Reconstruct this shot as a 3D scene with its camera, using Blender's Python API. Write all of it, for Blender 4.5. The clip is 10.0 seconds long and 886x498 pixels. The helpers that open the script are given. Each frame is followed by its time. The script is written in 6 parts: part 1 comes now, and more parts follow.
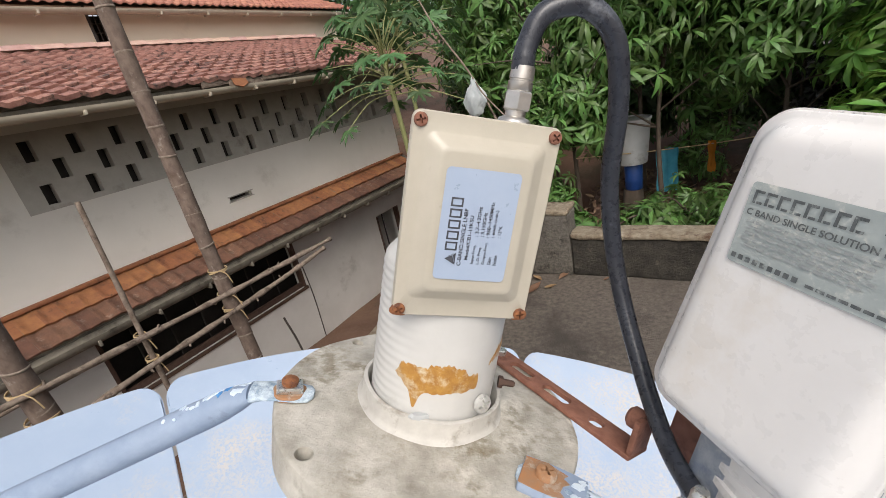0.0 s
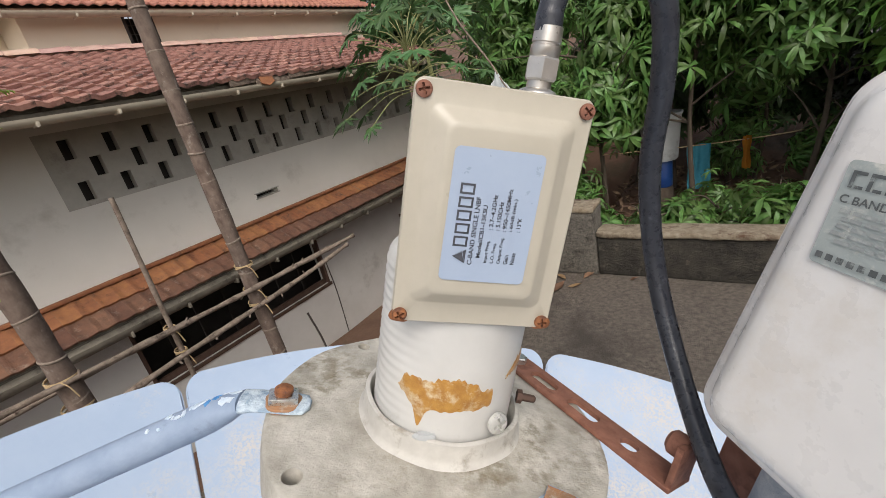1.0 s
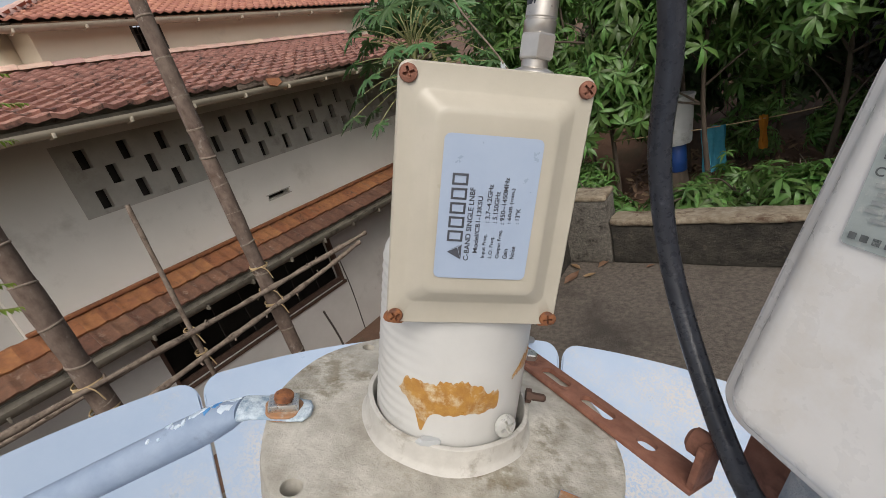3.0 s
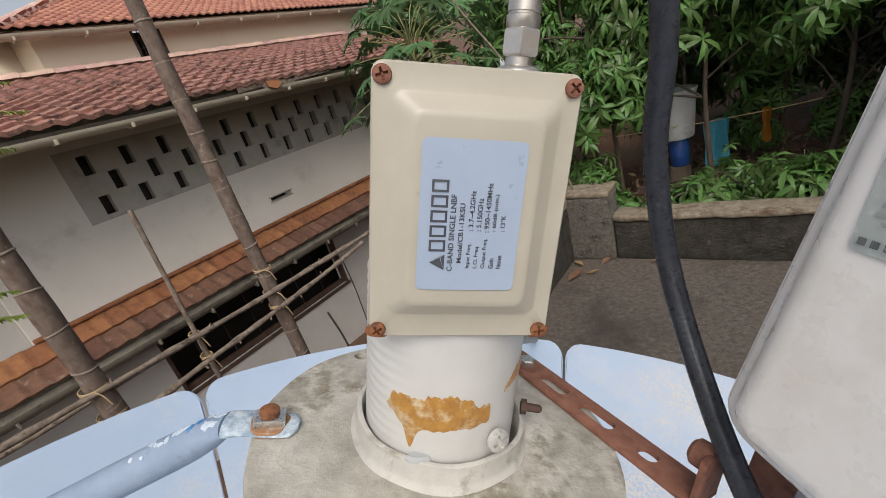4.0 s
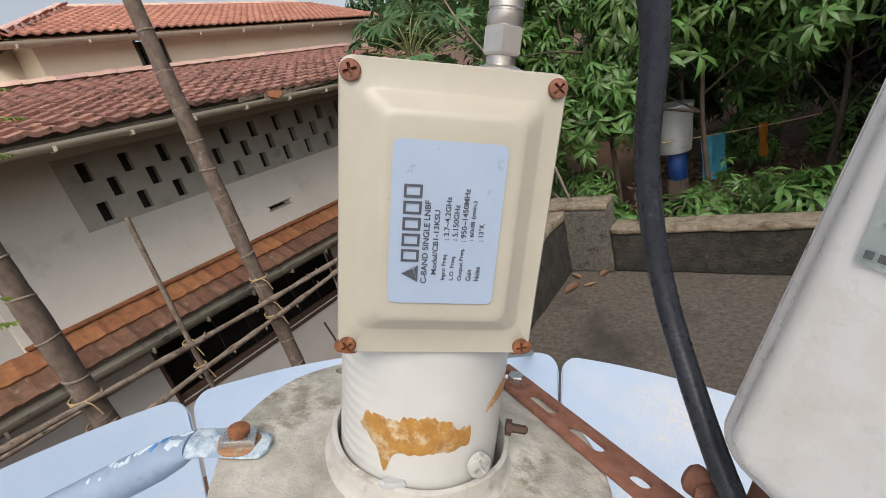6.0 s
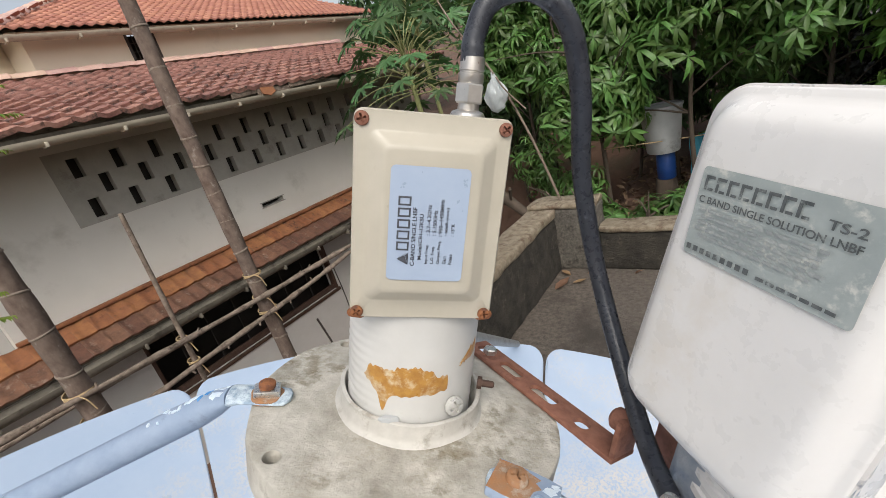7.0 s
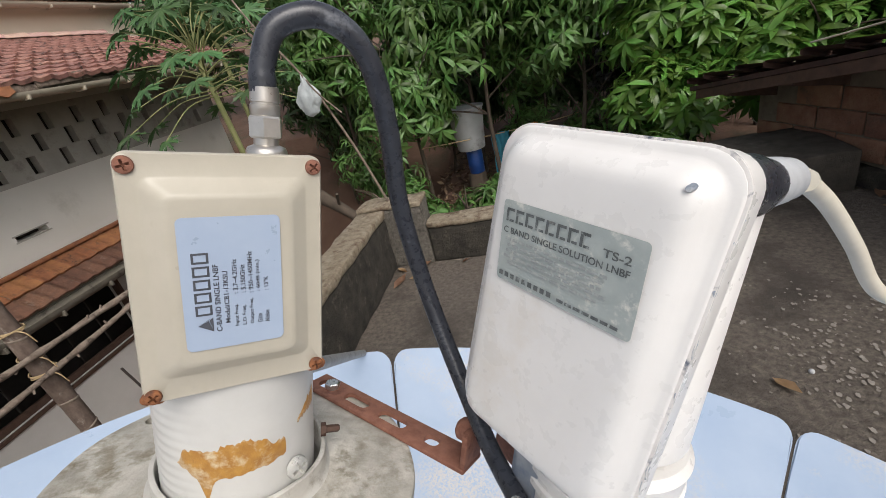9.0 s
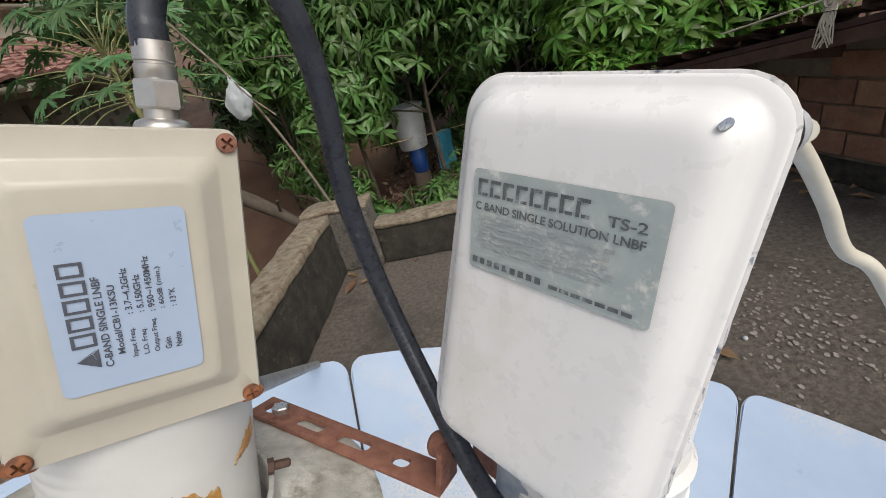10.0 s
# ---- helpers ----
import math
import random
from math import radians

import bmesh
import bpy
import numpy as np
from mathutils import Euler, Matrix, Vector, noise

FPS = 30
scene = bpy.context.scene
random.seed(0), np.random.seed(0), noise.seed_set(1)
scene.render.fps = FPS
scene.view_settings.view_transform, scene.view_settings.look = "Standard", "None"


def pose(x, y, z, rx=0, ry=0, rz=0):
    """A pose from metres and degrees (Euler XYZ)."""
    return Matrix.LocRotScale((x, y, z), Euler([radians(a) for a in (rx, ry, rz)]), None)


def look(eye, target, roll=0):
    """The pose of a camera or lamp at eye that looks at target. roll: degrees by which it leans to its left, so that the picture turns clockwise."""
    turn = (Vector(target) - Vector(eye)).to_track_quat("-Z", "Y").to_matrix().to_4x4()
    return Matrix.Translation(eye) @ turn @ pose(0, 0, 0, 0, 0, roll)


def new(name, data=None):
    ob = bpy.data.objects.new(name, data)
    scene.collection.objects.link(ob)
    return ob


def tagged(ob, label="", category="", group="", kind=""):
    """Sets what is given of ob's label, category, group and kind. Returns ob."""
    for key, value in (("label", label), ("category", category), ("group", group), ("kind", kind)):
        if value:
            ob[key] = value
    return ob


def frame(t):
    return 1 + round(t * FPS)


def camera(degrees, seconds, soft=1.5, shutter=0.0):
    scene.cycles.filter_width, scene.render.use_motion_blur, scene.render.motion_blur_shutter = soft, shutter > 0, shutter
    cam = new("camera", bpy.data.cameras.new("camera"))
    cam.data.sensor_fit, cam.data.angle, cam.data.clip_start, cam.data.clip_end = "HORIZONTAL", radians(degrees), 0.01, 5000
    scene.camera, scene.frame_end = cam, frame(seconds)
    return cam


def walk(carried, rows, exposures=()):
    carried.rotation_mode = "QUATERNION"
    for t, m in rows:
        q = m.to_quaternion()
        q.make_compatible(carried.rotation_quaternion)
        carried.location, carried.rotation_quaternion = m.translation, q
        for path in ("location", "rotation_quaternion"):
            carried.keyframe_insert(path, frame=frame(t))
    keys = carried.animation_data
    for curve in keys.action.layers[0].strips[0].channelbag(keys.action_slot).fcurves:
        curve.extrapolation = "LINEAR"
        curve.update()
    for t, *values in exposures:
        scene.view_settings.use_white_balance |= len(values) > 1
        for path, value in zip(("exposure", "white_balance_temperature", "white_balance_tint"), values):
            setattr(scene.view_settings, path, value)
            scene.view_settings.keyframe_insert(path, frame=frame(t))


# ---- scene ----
# camera: seconds, place in metres, turn in degrees
ROWS = [
    (0.0, 0.1072, -0.1568, 0.1072, 68.59, 11.39, 30.52),
    (0.5, 0.0963, -0.1415, 0.1006, 68.80, 11.62, 32.42),
    (1.0, 0.0957, -0.1307, 0.0945, 68.87, 12.02, 33.57),
    (1.5, 0.0922, -0.1246, 0.0906, 68.77, 12.80, 34.22),
    (2.0, 0.0928, -0.1194, 0.0885, 68.61, 13.50, 34.36),
    (2.5, 0.0940, -0.1198, 0.0897, 68.47, 13.96, 34.42),
    (4.0, 0.0956, -0.1068, 0.0882, 68.14, 15.75, 34.45),
    (4.5, 0.0951, -0.0962, 0.0846, 68.45, 15.80, 34.61),
    (5.0, 0.0938, -0.0935, 0.0814, 69.53, 15.49, 34.81),
    (6.5, 0.0994, -0.0991, 0.0841, 69.43, 14.86, 34.23),
    (7.0, 0.1335, -0.1346, 0.0982, 69.03, 14.57, 33.66),
    (7.5, 0.1573, -0.1599, 0.1144, 67.94, 13.63, 30.51),
    (8.0, 0.1412, -0.1570, 0.1108, 65.92, 12.28, 22.29),
    (8.5, 0.1396, -0.1314, 0.1103, 64.52, 12.45, 14.37),
    (9.0, 0.1347, -0.1172, 0.1079, 63.63, 12.77, 10.23),
    (9.5, 0.1258, -0.1070, 0.0990, 62.85, 13.03, 6.77),
    (10.0, 0.1229, -0.0923, 0.0911, 61.77, 13.38, 2.20),
]
EXPOSURES = [(0.0, 0.21, 6600, 12), (2.5, -0.12, 6600, 11), (5.0, -0.03, 6550, 11), (7.0, 0.13, 6520, 10), (8.0, 0.0, 6500, 11), (9.0, 0.03, 6480, 11), (10.0, -0.03, 6450, 10)]
cam = camera(91.38, 10.0, soft=0.8)
walk(cam, [(t, pose(*row)) for t, *row in ROWS], EXPOSURES)

# ---- world and light ----
world = bpy.data.worlds.new("sky")
world.use_nodes = True
scene.world = world
wn = world.node_tree.nodes
sky = wn.new("ShaderNodeTexSky")
sky.sky_type, sky.sun_disc = "NISHITA", False
sky.sun_elevation, sky.sun_rotation = radians(48), radians(140)
sky.air_density, sky.dust_density = 1.2, 4.0
wn["Background"].inputs["Strength"].default_value = 0.15
haze = wn.new("ShaderNodeHueSaturation")
haze.inputs["Saturation"].default_value = 0.45
world.node_tree.links.new(sky.outputs["Color"], haze.inputs["Color"])
world.node_tree.links.new(haze.outputs["Color"], wn["Background"].inputs["Color"])
sun = new("sun", bpy.data.lights.new("sun", "SUN"))
sun.data.energy, sun.data.angle, sun.data.color = 1.5, radians(32), (1.0, 0.96, 0.9)
sun.matrix_world = look((3.8, -4.5, 6.5), (0, 0, 0))

# ---- helpers of this scene ----
rnd = random.Random(7)
rng = np.random.default_rng(11)


def surf(name, c1, c2, scale=20.0, rough=0.7, bump=0.2, metal=0.0, stain=None, stain_scale=3.0, stain_at=0.55,
         vary="", vary_by=0.25, fine=0.0, thru=0.0, stretch=(1, 1, 1), bump_dist=0.002, spec=0.5, hue=0.04, grit=0.0):
    """A node material: two colours mixed by noise, larger stains, fine relief."""
    m = bpy.data.materials.new(name)
    m.use_nodes = True
    nt = m.node_tree
    nd, ln = nt.nodes, nt.links
    b = nd["Principled BSDF"]
    b.inputs["Roughness"].default_value, b.inputs["Metallic"].default_value = rough, metal
    b.inputs["Specular IOR Level"].default_value = spec
    tc = nd.new("ShaderNodeTexCoord")
    mp = nd.new("ShaderNodeMapping")
    mp.inputs["Scale"].default_value = stretch
    ln.new(tc.outputs["Object"], mp.inputs["Vector"])
    vec = mp.outputs["Vector"]
    rand = None
    if vary == "object":
        oi = nd.new("ShaderNodeObjectInfo")
        rand = oi.outputs["Random"]
        ad = nd.new("ShaderNodeVectorMath")
        ad.operation = "ADD"
        sc = nd.new("ShaderNodeMath")
        sc.operation = "MULTIPLY"
        sc.inputs[1].default_value = 37.0
        ln.new(rand, sc.inputs[0])
        ln.new(vec, ad.inputs[0])
        ln.new(sc.outputs[0], ad.inputs[1])
        vec = ad.outputs[0]
    elif vary == "island":
        rand = nd.new("ShaderNodeNewGeometry").outputs["Random Per Island"]

    def noise_of(s, detail=6.0, rgh=0.6):
        n = nd.new("ShaderNodeTexNoise")
        n.inputs["Scale"].default_value, n.inputs["Detail"].default_value, n.inputs["Roughness"].default_value = s, detail, rgh
        ln.new(vec, n.inputs["Vector"])
        return n.outputs["Fac"]

    def ramp(fac, lo, hi):
        r = nd.new("ShaderNodeMapRange")
        r.inputs["From Min"].default_value, r.inputs["From Max"].default_value = lo, hi
        ln.new(fac, r.inputs["Value"])
        return r.outputs["Result"]

    def mix(fac, a, c):
        x = nd.new("ShaderNodeMix")
        x.data_type = "RGBA"
        for slot, v in ((6, a), (7, c)):
            if isinstance(v, tuple):
                x.inputs[slot].default_value = (*v, 1)
            else:
                ln.new(v, x.inputs[slot])
        if isinstance(fac, float):
            x.inputs[0].default_value = fac
        else:
            ln.new(fac, x.inputs[0])
        return x.outputs[2]

    n1 = noise_of(scale)
    col = mix(ramp(n1, 0.3, 0.7), c1, c2)
    if stain:
        mask = ramp(noise_of(stain_scale, 8.0, 0.68), stain_at, stain_at + 0.14)
        if grit:
            speck = nd.new("ShaderNodeMath")
            speck.operation = "MULTIPLY"
            ln.new(mask, speck.inputs[0])
            ln.new(ramp(noise_of(grit, 3.0, 0.6), 0.4, 0.56), speck.inputs[1])
            mask = speck.outputs[0]
        col = mix(mask, col, stain)
    if rand is not None:
        hs = nd.new("ShaderNodeHueSaturation")
        v = ramp(rand, 0.0, 1.0)
        mr = v.node
        mr.inputs["To Min"].default_value, mr.inputs["To Max"].default_value = 1 - vary_by, 1 + vary_by
        ln.new(v, hs.inputs["Value"])
        hm = nd.new("ShaderNodeMath")
        hm.operation = "MULTIPLY_ADD"
        hm.inputs[1].default_value, hm.inputs[2].default_value = hue, 0.5 - hue / 2
        ln.new(rand, hm.inputs[0])
        ln.new(hm.outputs[0], hs.inputs["Hue"])
        ln.new(col, hs.inputs["Color"])
        col = hs.outputs["Color"]
    ln.new(col, b.inputs["Base Color"])
    rr = ramp(noise_of(scale * 2.3), 0.2, 0.8)
    rr.node.inputs["To Min"].default_value, rr.node.inputs["To Max"].default_value = max(rough - 0.12, 0.02), min(rough + 0.12, 1)
    ln.new(rr, b.inputs["Roughness"])
    if bump:
        bp = nd.new("ShaderNodeBump")
        bp.inputs["Strength"].default_value, bp.inputs["Distance"].default_value = bump, bump_dist
        ln.new(noise_of(fine or scale * 5, 5.0, 0.7), bp.inputs["Height"])
        ln.new(bp.outputs["Normal"], b.inputs["Normal"])
    if thru:
        tr = nd.new("ShaderNodeBsdfTranslucent")
        ln.new(col, tr.inputs["Color"])
        mx = nd.new("ShaderNodeMixShader")
        mx.inputs[0].default_value = thru
        ln.new(b.outputs[0], mx.inputs[1])
        ln.new(tr.outputs[0], mx.inputs[2])
        ln.new(mx.outputs[0], nd["Material Output"].inputs["Surface"])
    return m


def link_mesh(name, bm, material, smooth=None):
    me = bpy.data.meshes.new(name)
    bm.normal_update()
    bm.to_mesh(me)
    bm.free()
    me.materials.append(material)
    if smooth is not None:
        me.shade_smooth()
        if smooth < 180:
            me.set_sharp_from_angle(angle=radians(smooth))
    return me


def part(name, bm, material, parent, label="", smooth=35.0, m=None):
    """One mesh object under a thing or a part."""
    ob = new(name, link_mesh(name, bm, material, smooth) if isinstance(bm, bmesh.types.BMesh) else bm)
    ob.parent = parent
    if m is not None:
        ob.matrix_basis = m
    return tagged(ob, label)


def thing(name, label, category, m=Matrix(), group="", kind="", bm=None, material=None, smooth=35.0):
    ob = new(name, link_mesh(name, bm, material, smooth) if bm is not None else None)
    ob.matrix_basis = m
    return tagged(ob, label, category, group, kind)


def box(bm, x0, x1, y0, y1, z0, z1, bevel=0.0, seg=2):
    r = bmesh.ops.create_cube(bm, size=1.0, matrix=Matrix.Translation(((x0 + x1) / 2, (y0 + y1) / 2, (z0 + z1) / 2))
                              @ Matrix.Diagonal((x1 - x0, y1 - y0, z1 - z0, 1)))
    if bevel:
        es = list({e for v in r["verts"] for e in v.link_edges})
        bmesh.ops.bevel(bm, geom=es, offset=bevel, segments=seg, profile=0.5, affect="EDGES")
    return bm


def lathe(bm, prof, seg=48, wobble=None, close=True):
    """Turns a profile of (radius, z) about z."""
    rings = []
    for i, (r, z) in enumerate(prof):
        rings.append([bm.verts.new(((r + (wobble(a, z) if wobble else 0)) * math.cos(a), (r + (wobble(a, z) if wobble else 0)) * math.sin(a), z))
                      for a in (2 * math.pi * k / seg for k in range(seg))])
    for a, b in zip(rings, rings[1:]):
        for k in range(seg):
            bm.faces.new((a[k], a[(k + 1) % seg], b[(k + 1) % seg], b[k]))
    if close:
        bm.faces.new(rings[0][::-1])
        bm.faces.new(rings[-1])
    bmesh.ops.recalc_face_normals(bm, faces=bm.faces)
    return bm


def spline(pts, n=12):
    p = [Vector(q) for q in pts]
    p = [2 * p[0] - p[1], *p, 2 * p[-1] - p[-2]]
    out = []
    for i in range(1, len(p) - 2):
        a, b, c, d = p[i - 1:i + 3]
        for k in range(n):
            s = k / n
            out.append(0.5 * (2 * b + (c - a) * s + (2 * a - 5 * b + 4 * c - d) * s * s + (3 * b - a - 3 * c + d) * s ** 3))
    return out + [p[-2]]


def sweep(bm, pts, radius, seg=12, caps=True, flat=None):
    """A tube along points; radius is a number or a function of 0..1; flat gives (side, up) factors along it."""
    pts = [Vector(q) for q in pts]
    rings, up = [], None
    for i, q in enumerate(pts):
        d = (pts[min(i + 1, len(pts) - 1)] - pts[max(i - 1, 0)]).normalized()
        if up is None:
            up = d.orthogonal().normalized() if flat is None else Vector((0, 0, 1))
        side = d.cross(up).normalized()
        up = side.cross(d).normalized()
        s = i / (len(pts) - 1)
        r = radius(s) if callable(radius) else radius
        fx, fy = flat(s) if flat else (1, 1)
        rings.append([bm.verts.new(q + r * (fx * math.cos(a) * side + fy * math.sin(a) * up)) for a in (2 * math.pi * k / seg for k in range(seg))])
    for a, b in zip(rings, rings[1:]):
        for k in range(seg):
            bm.faces.new((a[k], b[k], b[(k + 1) % seg], a[(k + 1) % seg]))
    if caps:
        bm.faces.new(rings[0])
        bm.faces.new(rings[-1][::-1])
    bmesh.ops.recalc_face_normals(bm, faces=bm.faces)
    return bm


def rounded_rect(x0, x1, z0, z1, r, n=5):
    out = []
    for cx, cz, a0 in ((x1 - r, z1 - r, 0), (x0 + r, z1 - r, 90), (x0 + r, z0 + r, 180), (x1 - r, z0 + r, 270)):
        out += [(cx + r * math.cos(radians(a0 + 90 * k / n)), cz + r * math.sin(radians(a0 + 90 * k / n))) for k in range(n + 1)]
    return out


def loft(bm, loops, cap0=True, cap1=True):
    """Joins outlines of equal length, each a list of points."""
    rings = [[bm.verts.new(q) for q in lp] for lp in loops]
    n = len(rings[0])
    for a, b in zip(rings, rings[1:]):
        for k in range(n):
            bm.faces.new((a[k], a[(k + 1) % n], b[(k + 1) % n], b[k]))
    if cap0:
        bm.faces.new(rings[0][::-1])
    if cap1:
        bm.faces.new(rings[-1])
    bmesh.ops.recalc_face_normals(bm, faces=bm.faces)
    return bm


def disc(bm, r, z0, z1, seg=24, bev=0.0):
    b = bev or (z1 - z0) * 0.15
    return lathe(bm, [(r, z0), (r, z1 - b), (r - b, z1)], seg)


def aim(at, way, roll=0.0):
    """A pose at a place whose z axis looks along way."""
    return Matrix.Translation(at) @ Vector(way).to_track_quat("Z", "Y").to_matrix().to_4x4() @ Matrix.Rotation(roll, 4, "Z")


def cut(bm, cutters):
    """Takes shapes out of a shape; returns a new mesh as a bmesh."""
    a = bpy.data.objects.new("work", bpy.data.meshes.new("work"))
    bm.to_mesh(a.data)
    bm.free()
    scene.collection.objects.link(a)
    extra = []
    for c in cutters:
        o = bpy.data.objects.new("work", bpy.data.meshes.new("work"))
        c.to_mesh(o.data)
        c.free()
        scene.collection.objects.link(o)
        extra.append(o)
        md = a.modifiers.new("cut", "BOOLEAN")
        md.object, md.operation, md.solver = o, "DIFFERENCE", "EXACT"
    dg = bpy.context.evaluated_depsgraph_get()
    out = bmesh.new()
    out.from_mesh(a.evaluated_get(dg).data)
    for o in (a, *extra):
        me = o.data
        bpy.data.objects.remove(o)
        bpy.data.meshes.remove(me)
    return out


def letters(text, width, height):
    """Flat writing as a mesh, its lower left corner at the origin, in x and y."""
    cu = bpy.data.curves.new("writing", "FONT")
    cu.body = text
    cu.offset = 0.018
    o = bpy.data.objects.new("work", cu)
    scene.collection.objects.link(o)
    dg = bpy.context.evaluated_depsgraph_get()
    dg.update()
    bm = bmesh.new()
    bm.from_mesh(o.evaluated_get(dg).to_mesh())
    bpy.data.objects.remove(o)
    bpy.data.curves.remove(cu)
    xs, ys = [v.co.x for v in bm.verts], [v.co.y for v in bm.verts]
    for v in bm.verts:
        v.co = Vector(((v.co.x - min(xs)) / (max(xs) - min(xs)) * width, (v.co.y - min(ys)) / (max(ys) - min(ys)) * height, 0))
    return bm


def plates(bm, rects):
    """Flat bars (x0, x1, y0, y1) in one plane."""
    for x0, x1, y0, y1 in rects:
        bm.faces.new([bm.verts.new(q) for q in ((x0, y0, 0), (x1, y0, 0), (x1, y1, 0), (x0, y1, 0))])
    return bm


def array_mesh(name, verts, faces, material, smooth=True):
    me = bpy.data.meshes.new(name)
    me.from_pydata(verts.tolist() if hasattr(verts, "tolist") else verts, [], faces.tolist() if hasattr(faces, "tolist") else faces)
    me.materials.append(material)
    if smooth:
        me.shade_smooth()
    return me


# ---- materials ----
M_CREAM = surf("cream_enamel", (0.43, 0.395, 0.32), (0.475, 0.437, 0.358), 60, 0.36, 0.05, stain=(0.38, 0.335, 0.25), stain_scale=30, stain_at=0.62)
M_WHITE_ENAMEL = surf("white_enamel", (0.75, 0.73, 0.7), (0.8, 0.78, 0.75), 40, 0.3, 0.05, stain=(0.69, 0.65, 0.59), stain_scale=14, stain_at=0.57)
M_TUBE = surf("off_white_plastic", (0.53, 0.525, 0.5), (0.6, 0.595, 0.57), 30, 0.4, 0.06, stain=(0.44, 0.42, 0.37), stain_scale=25, stain_at=0.58)
M_LABEL = surf("pale_blue_foil", (0.36, 0.44, 0.57), (0.4, 0.48, 0.6), 50, 0.34, 0.02, metal=0.1)
M_SILVERLABEL = surf("worn_silver_foil", (0.34, 0.38, 0.37), (0.44, 0.48, 0.46), 90, 0.5, 0.1, metal=0.15, stain=(0.66, 0.66, 0.6), stain_scale=110, stain_at=0.52, grit=420)
M_INK = surf("grey_ink", (0.055, 0.06, 0.075), (0.08, 0.085, 0.1), 400, 0.6, 0)
M_INK2 = surf("worn_dark_ink", (0.06, 0.07, 0.07), (0.14, 0.15, 0.15), 300, 0.6, 0, stain=(0.42, 0.46, 0.44), stain_scale=200, stain_at=0.56)
M_INK3 = surf("faded_ink", (0.26, 0.28, 0.28), (0.33, 0.35, 0.34), 300, 0.6, 0, stain=(0.44, 0.46, 0.44), stain_scale=260, stain_at=0.48)
M_RUST = surf("rust", (0.19, 0.078, 0.05), (0.3, 0.135, 0.088), 110, 0.88, 0.6, stain=(0.13, 0.05, 0.032), stain_scale=60, stain_at=0.57, bump_dist=0.0006)
M_ORANGE = surf("orange_rust", (0.3, 0.115, 0.04), (0.16, 0.06, 0.03), 260, 0.85, 0.6, stain=(0.1, 0.045, 0.03), stain_scale=300, stain_at=0.52, bump_dist=0.0005)
M_ARMRUST = surf("rust_stained_steel", (0.4, 0.185, 0.075), (0.3, 0.2, 0.13), 130, 0.85, 0.7, stain=(0.46, 0.4, 0.33), stain_scale=110, stain_at=0.54, bump_dist=0.0006)
M_ZINC = surf("zinc", (0.55, 0.55, 0.53), (0.68, 0.68, 0.66), 200, 0.3, 0.1, metal=0.9, stain=(0.35, 0.32, 0.28), stain_scale=120, stain_at=0.62, bump_dist=0.0003)
M_NICKEL = surf("nickel", (0.5, 0.47, 0.43), (0.6, 0.57, 0.53), 150, 0.34, 0.1, metal=0.85, stain=(0.3, 0.27, 0.22), stain_scale=90, stain_at=0.66, bump_dist=0.0003)
M_CAST = surf("weathered_cast_metal", (0.27, 0.25, 0.205), (0.64, 0.61, 0.54), 30, 0.92, 0.7, stain=(0.2, 0.17, 0.11), stain_scale=13, stain_at=0.5, bump_dist=0.0016, fine=240, grit=130)
M_COLLAR = surf("grey_cast_metal", (0.46, 0.44, 0.4), (0.6, 0.58, 0.53), 70, 0.72, 0.4, stain=(0.3, 0.27, 0.22), stain_scale=45, stain_at=0.55, metal=0.1, bump_dist=0.0005, fine=420)
M_ARM = surf("chalky_blue_paint", (0.22, 0.29, 0.4), (0.3, 0.37, 0.48), 50, 0.6, 0.4, stain=(0.16, 0.2, 0.27), stain_scale=38, stain_at=0.6, bump_dist=0.0008)
M_ARMEND = surf("flaking_blue_paint", (0.24, 0.34, 0.45), (0.36, 0.46, 0.56), 120, 0.8, 1.0, stain=(0.68, 0.77, 0.82), stain_scale=60, stain_at=0.45, bump_dist=0.001)
M_FLAKE1 = surf("chalky_white_flake", (0.68, 0.74, 0.78), (0.5, 0.62, 0.74), 140, 0.85, 0.8, stain=(0.3, 0.42, 0.56), stain_scale=120, stain_at=0.6, bump_dist=0.0008)
M_FLAKE2 = surf("bright_blue_flake", (0.03, 0.2, 0.52), (0.12, 0.34, 0.62), 160, 0.8, 0.5)
M_SCREW = surf("bright_zinc_screw", (0.62, 0.62, 0.59), (0.74, 0.74, 0.7), 240, 0.35, 0.1, metal=0.5, stain=(0.3, 0.29, 0.27), stain_scale=180, stain_at=0.58, bump_dist=0.0002)
M_DISH = surf("pale_blue_dish_paint", (0.3, 0.385, 0.51), (0.37, 0.45, 0.56), 5, 0.34, 0.12, stain=(0.49, 0.47, 0.44), stain_scale=3.2, stain_at=0.5, bump_dist=0.001, grit=170)
M_RUBBER = surf("black_rubber", (0.02, 0.022, 0.03), (0.042, 0.046, 0.056), 110, 0.3, 0.25, stain=(0.16, 0.17, 0.19), stain_scale=60, stain_at=0.61, bump_dist=0.0005)
M_WHITECABLE = surf("cream_cable_jacket", (0.58, 0.53, 0.43), (0.66, 0.62, 0.52), 60, 0.5, 0.1)
M_TAPE = surf("grey_tape", (0.4, 0.41, 0.42), (0.5, 0.51, 0.52), 90, 0.5, 0.3, bump_dist=0.0005)
M_GLUE = surf("brown_adhesive", (0.5, 0.27, 0.06), (0.33, 0.15, 0.035), 150, 0.35, 0.5, stain=(0.6, 0.5, 0.34), stain_scale=95, stain_at=0.5, bump_dist=0.0005)
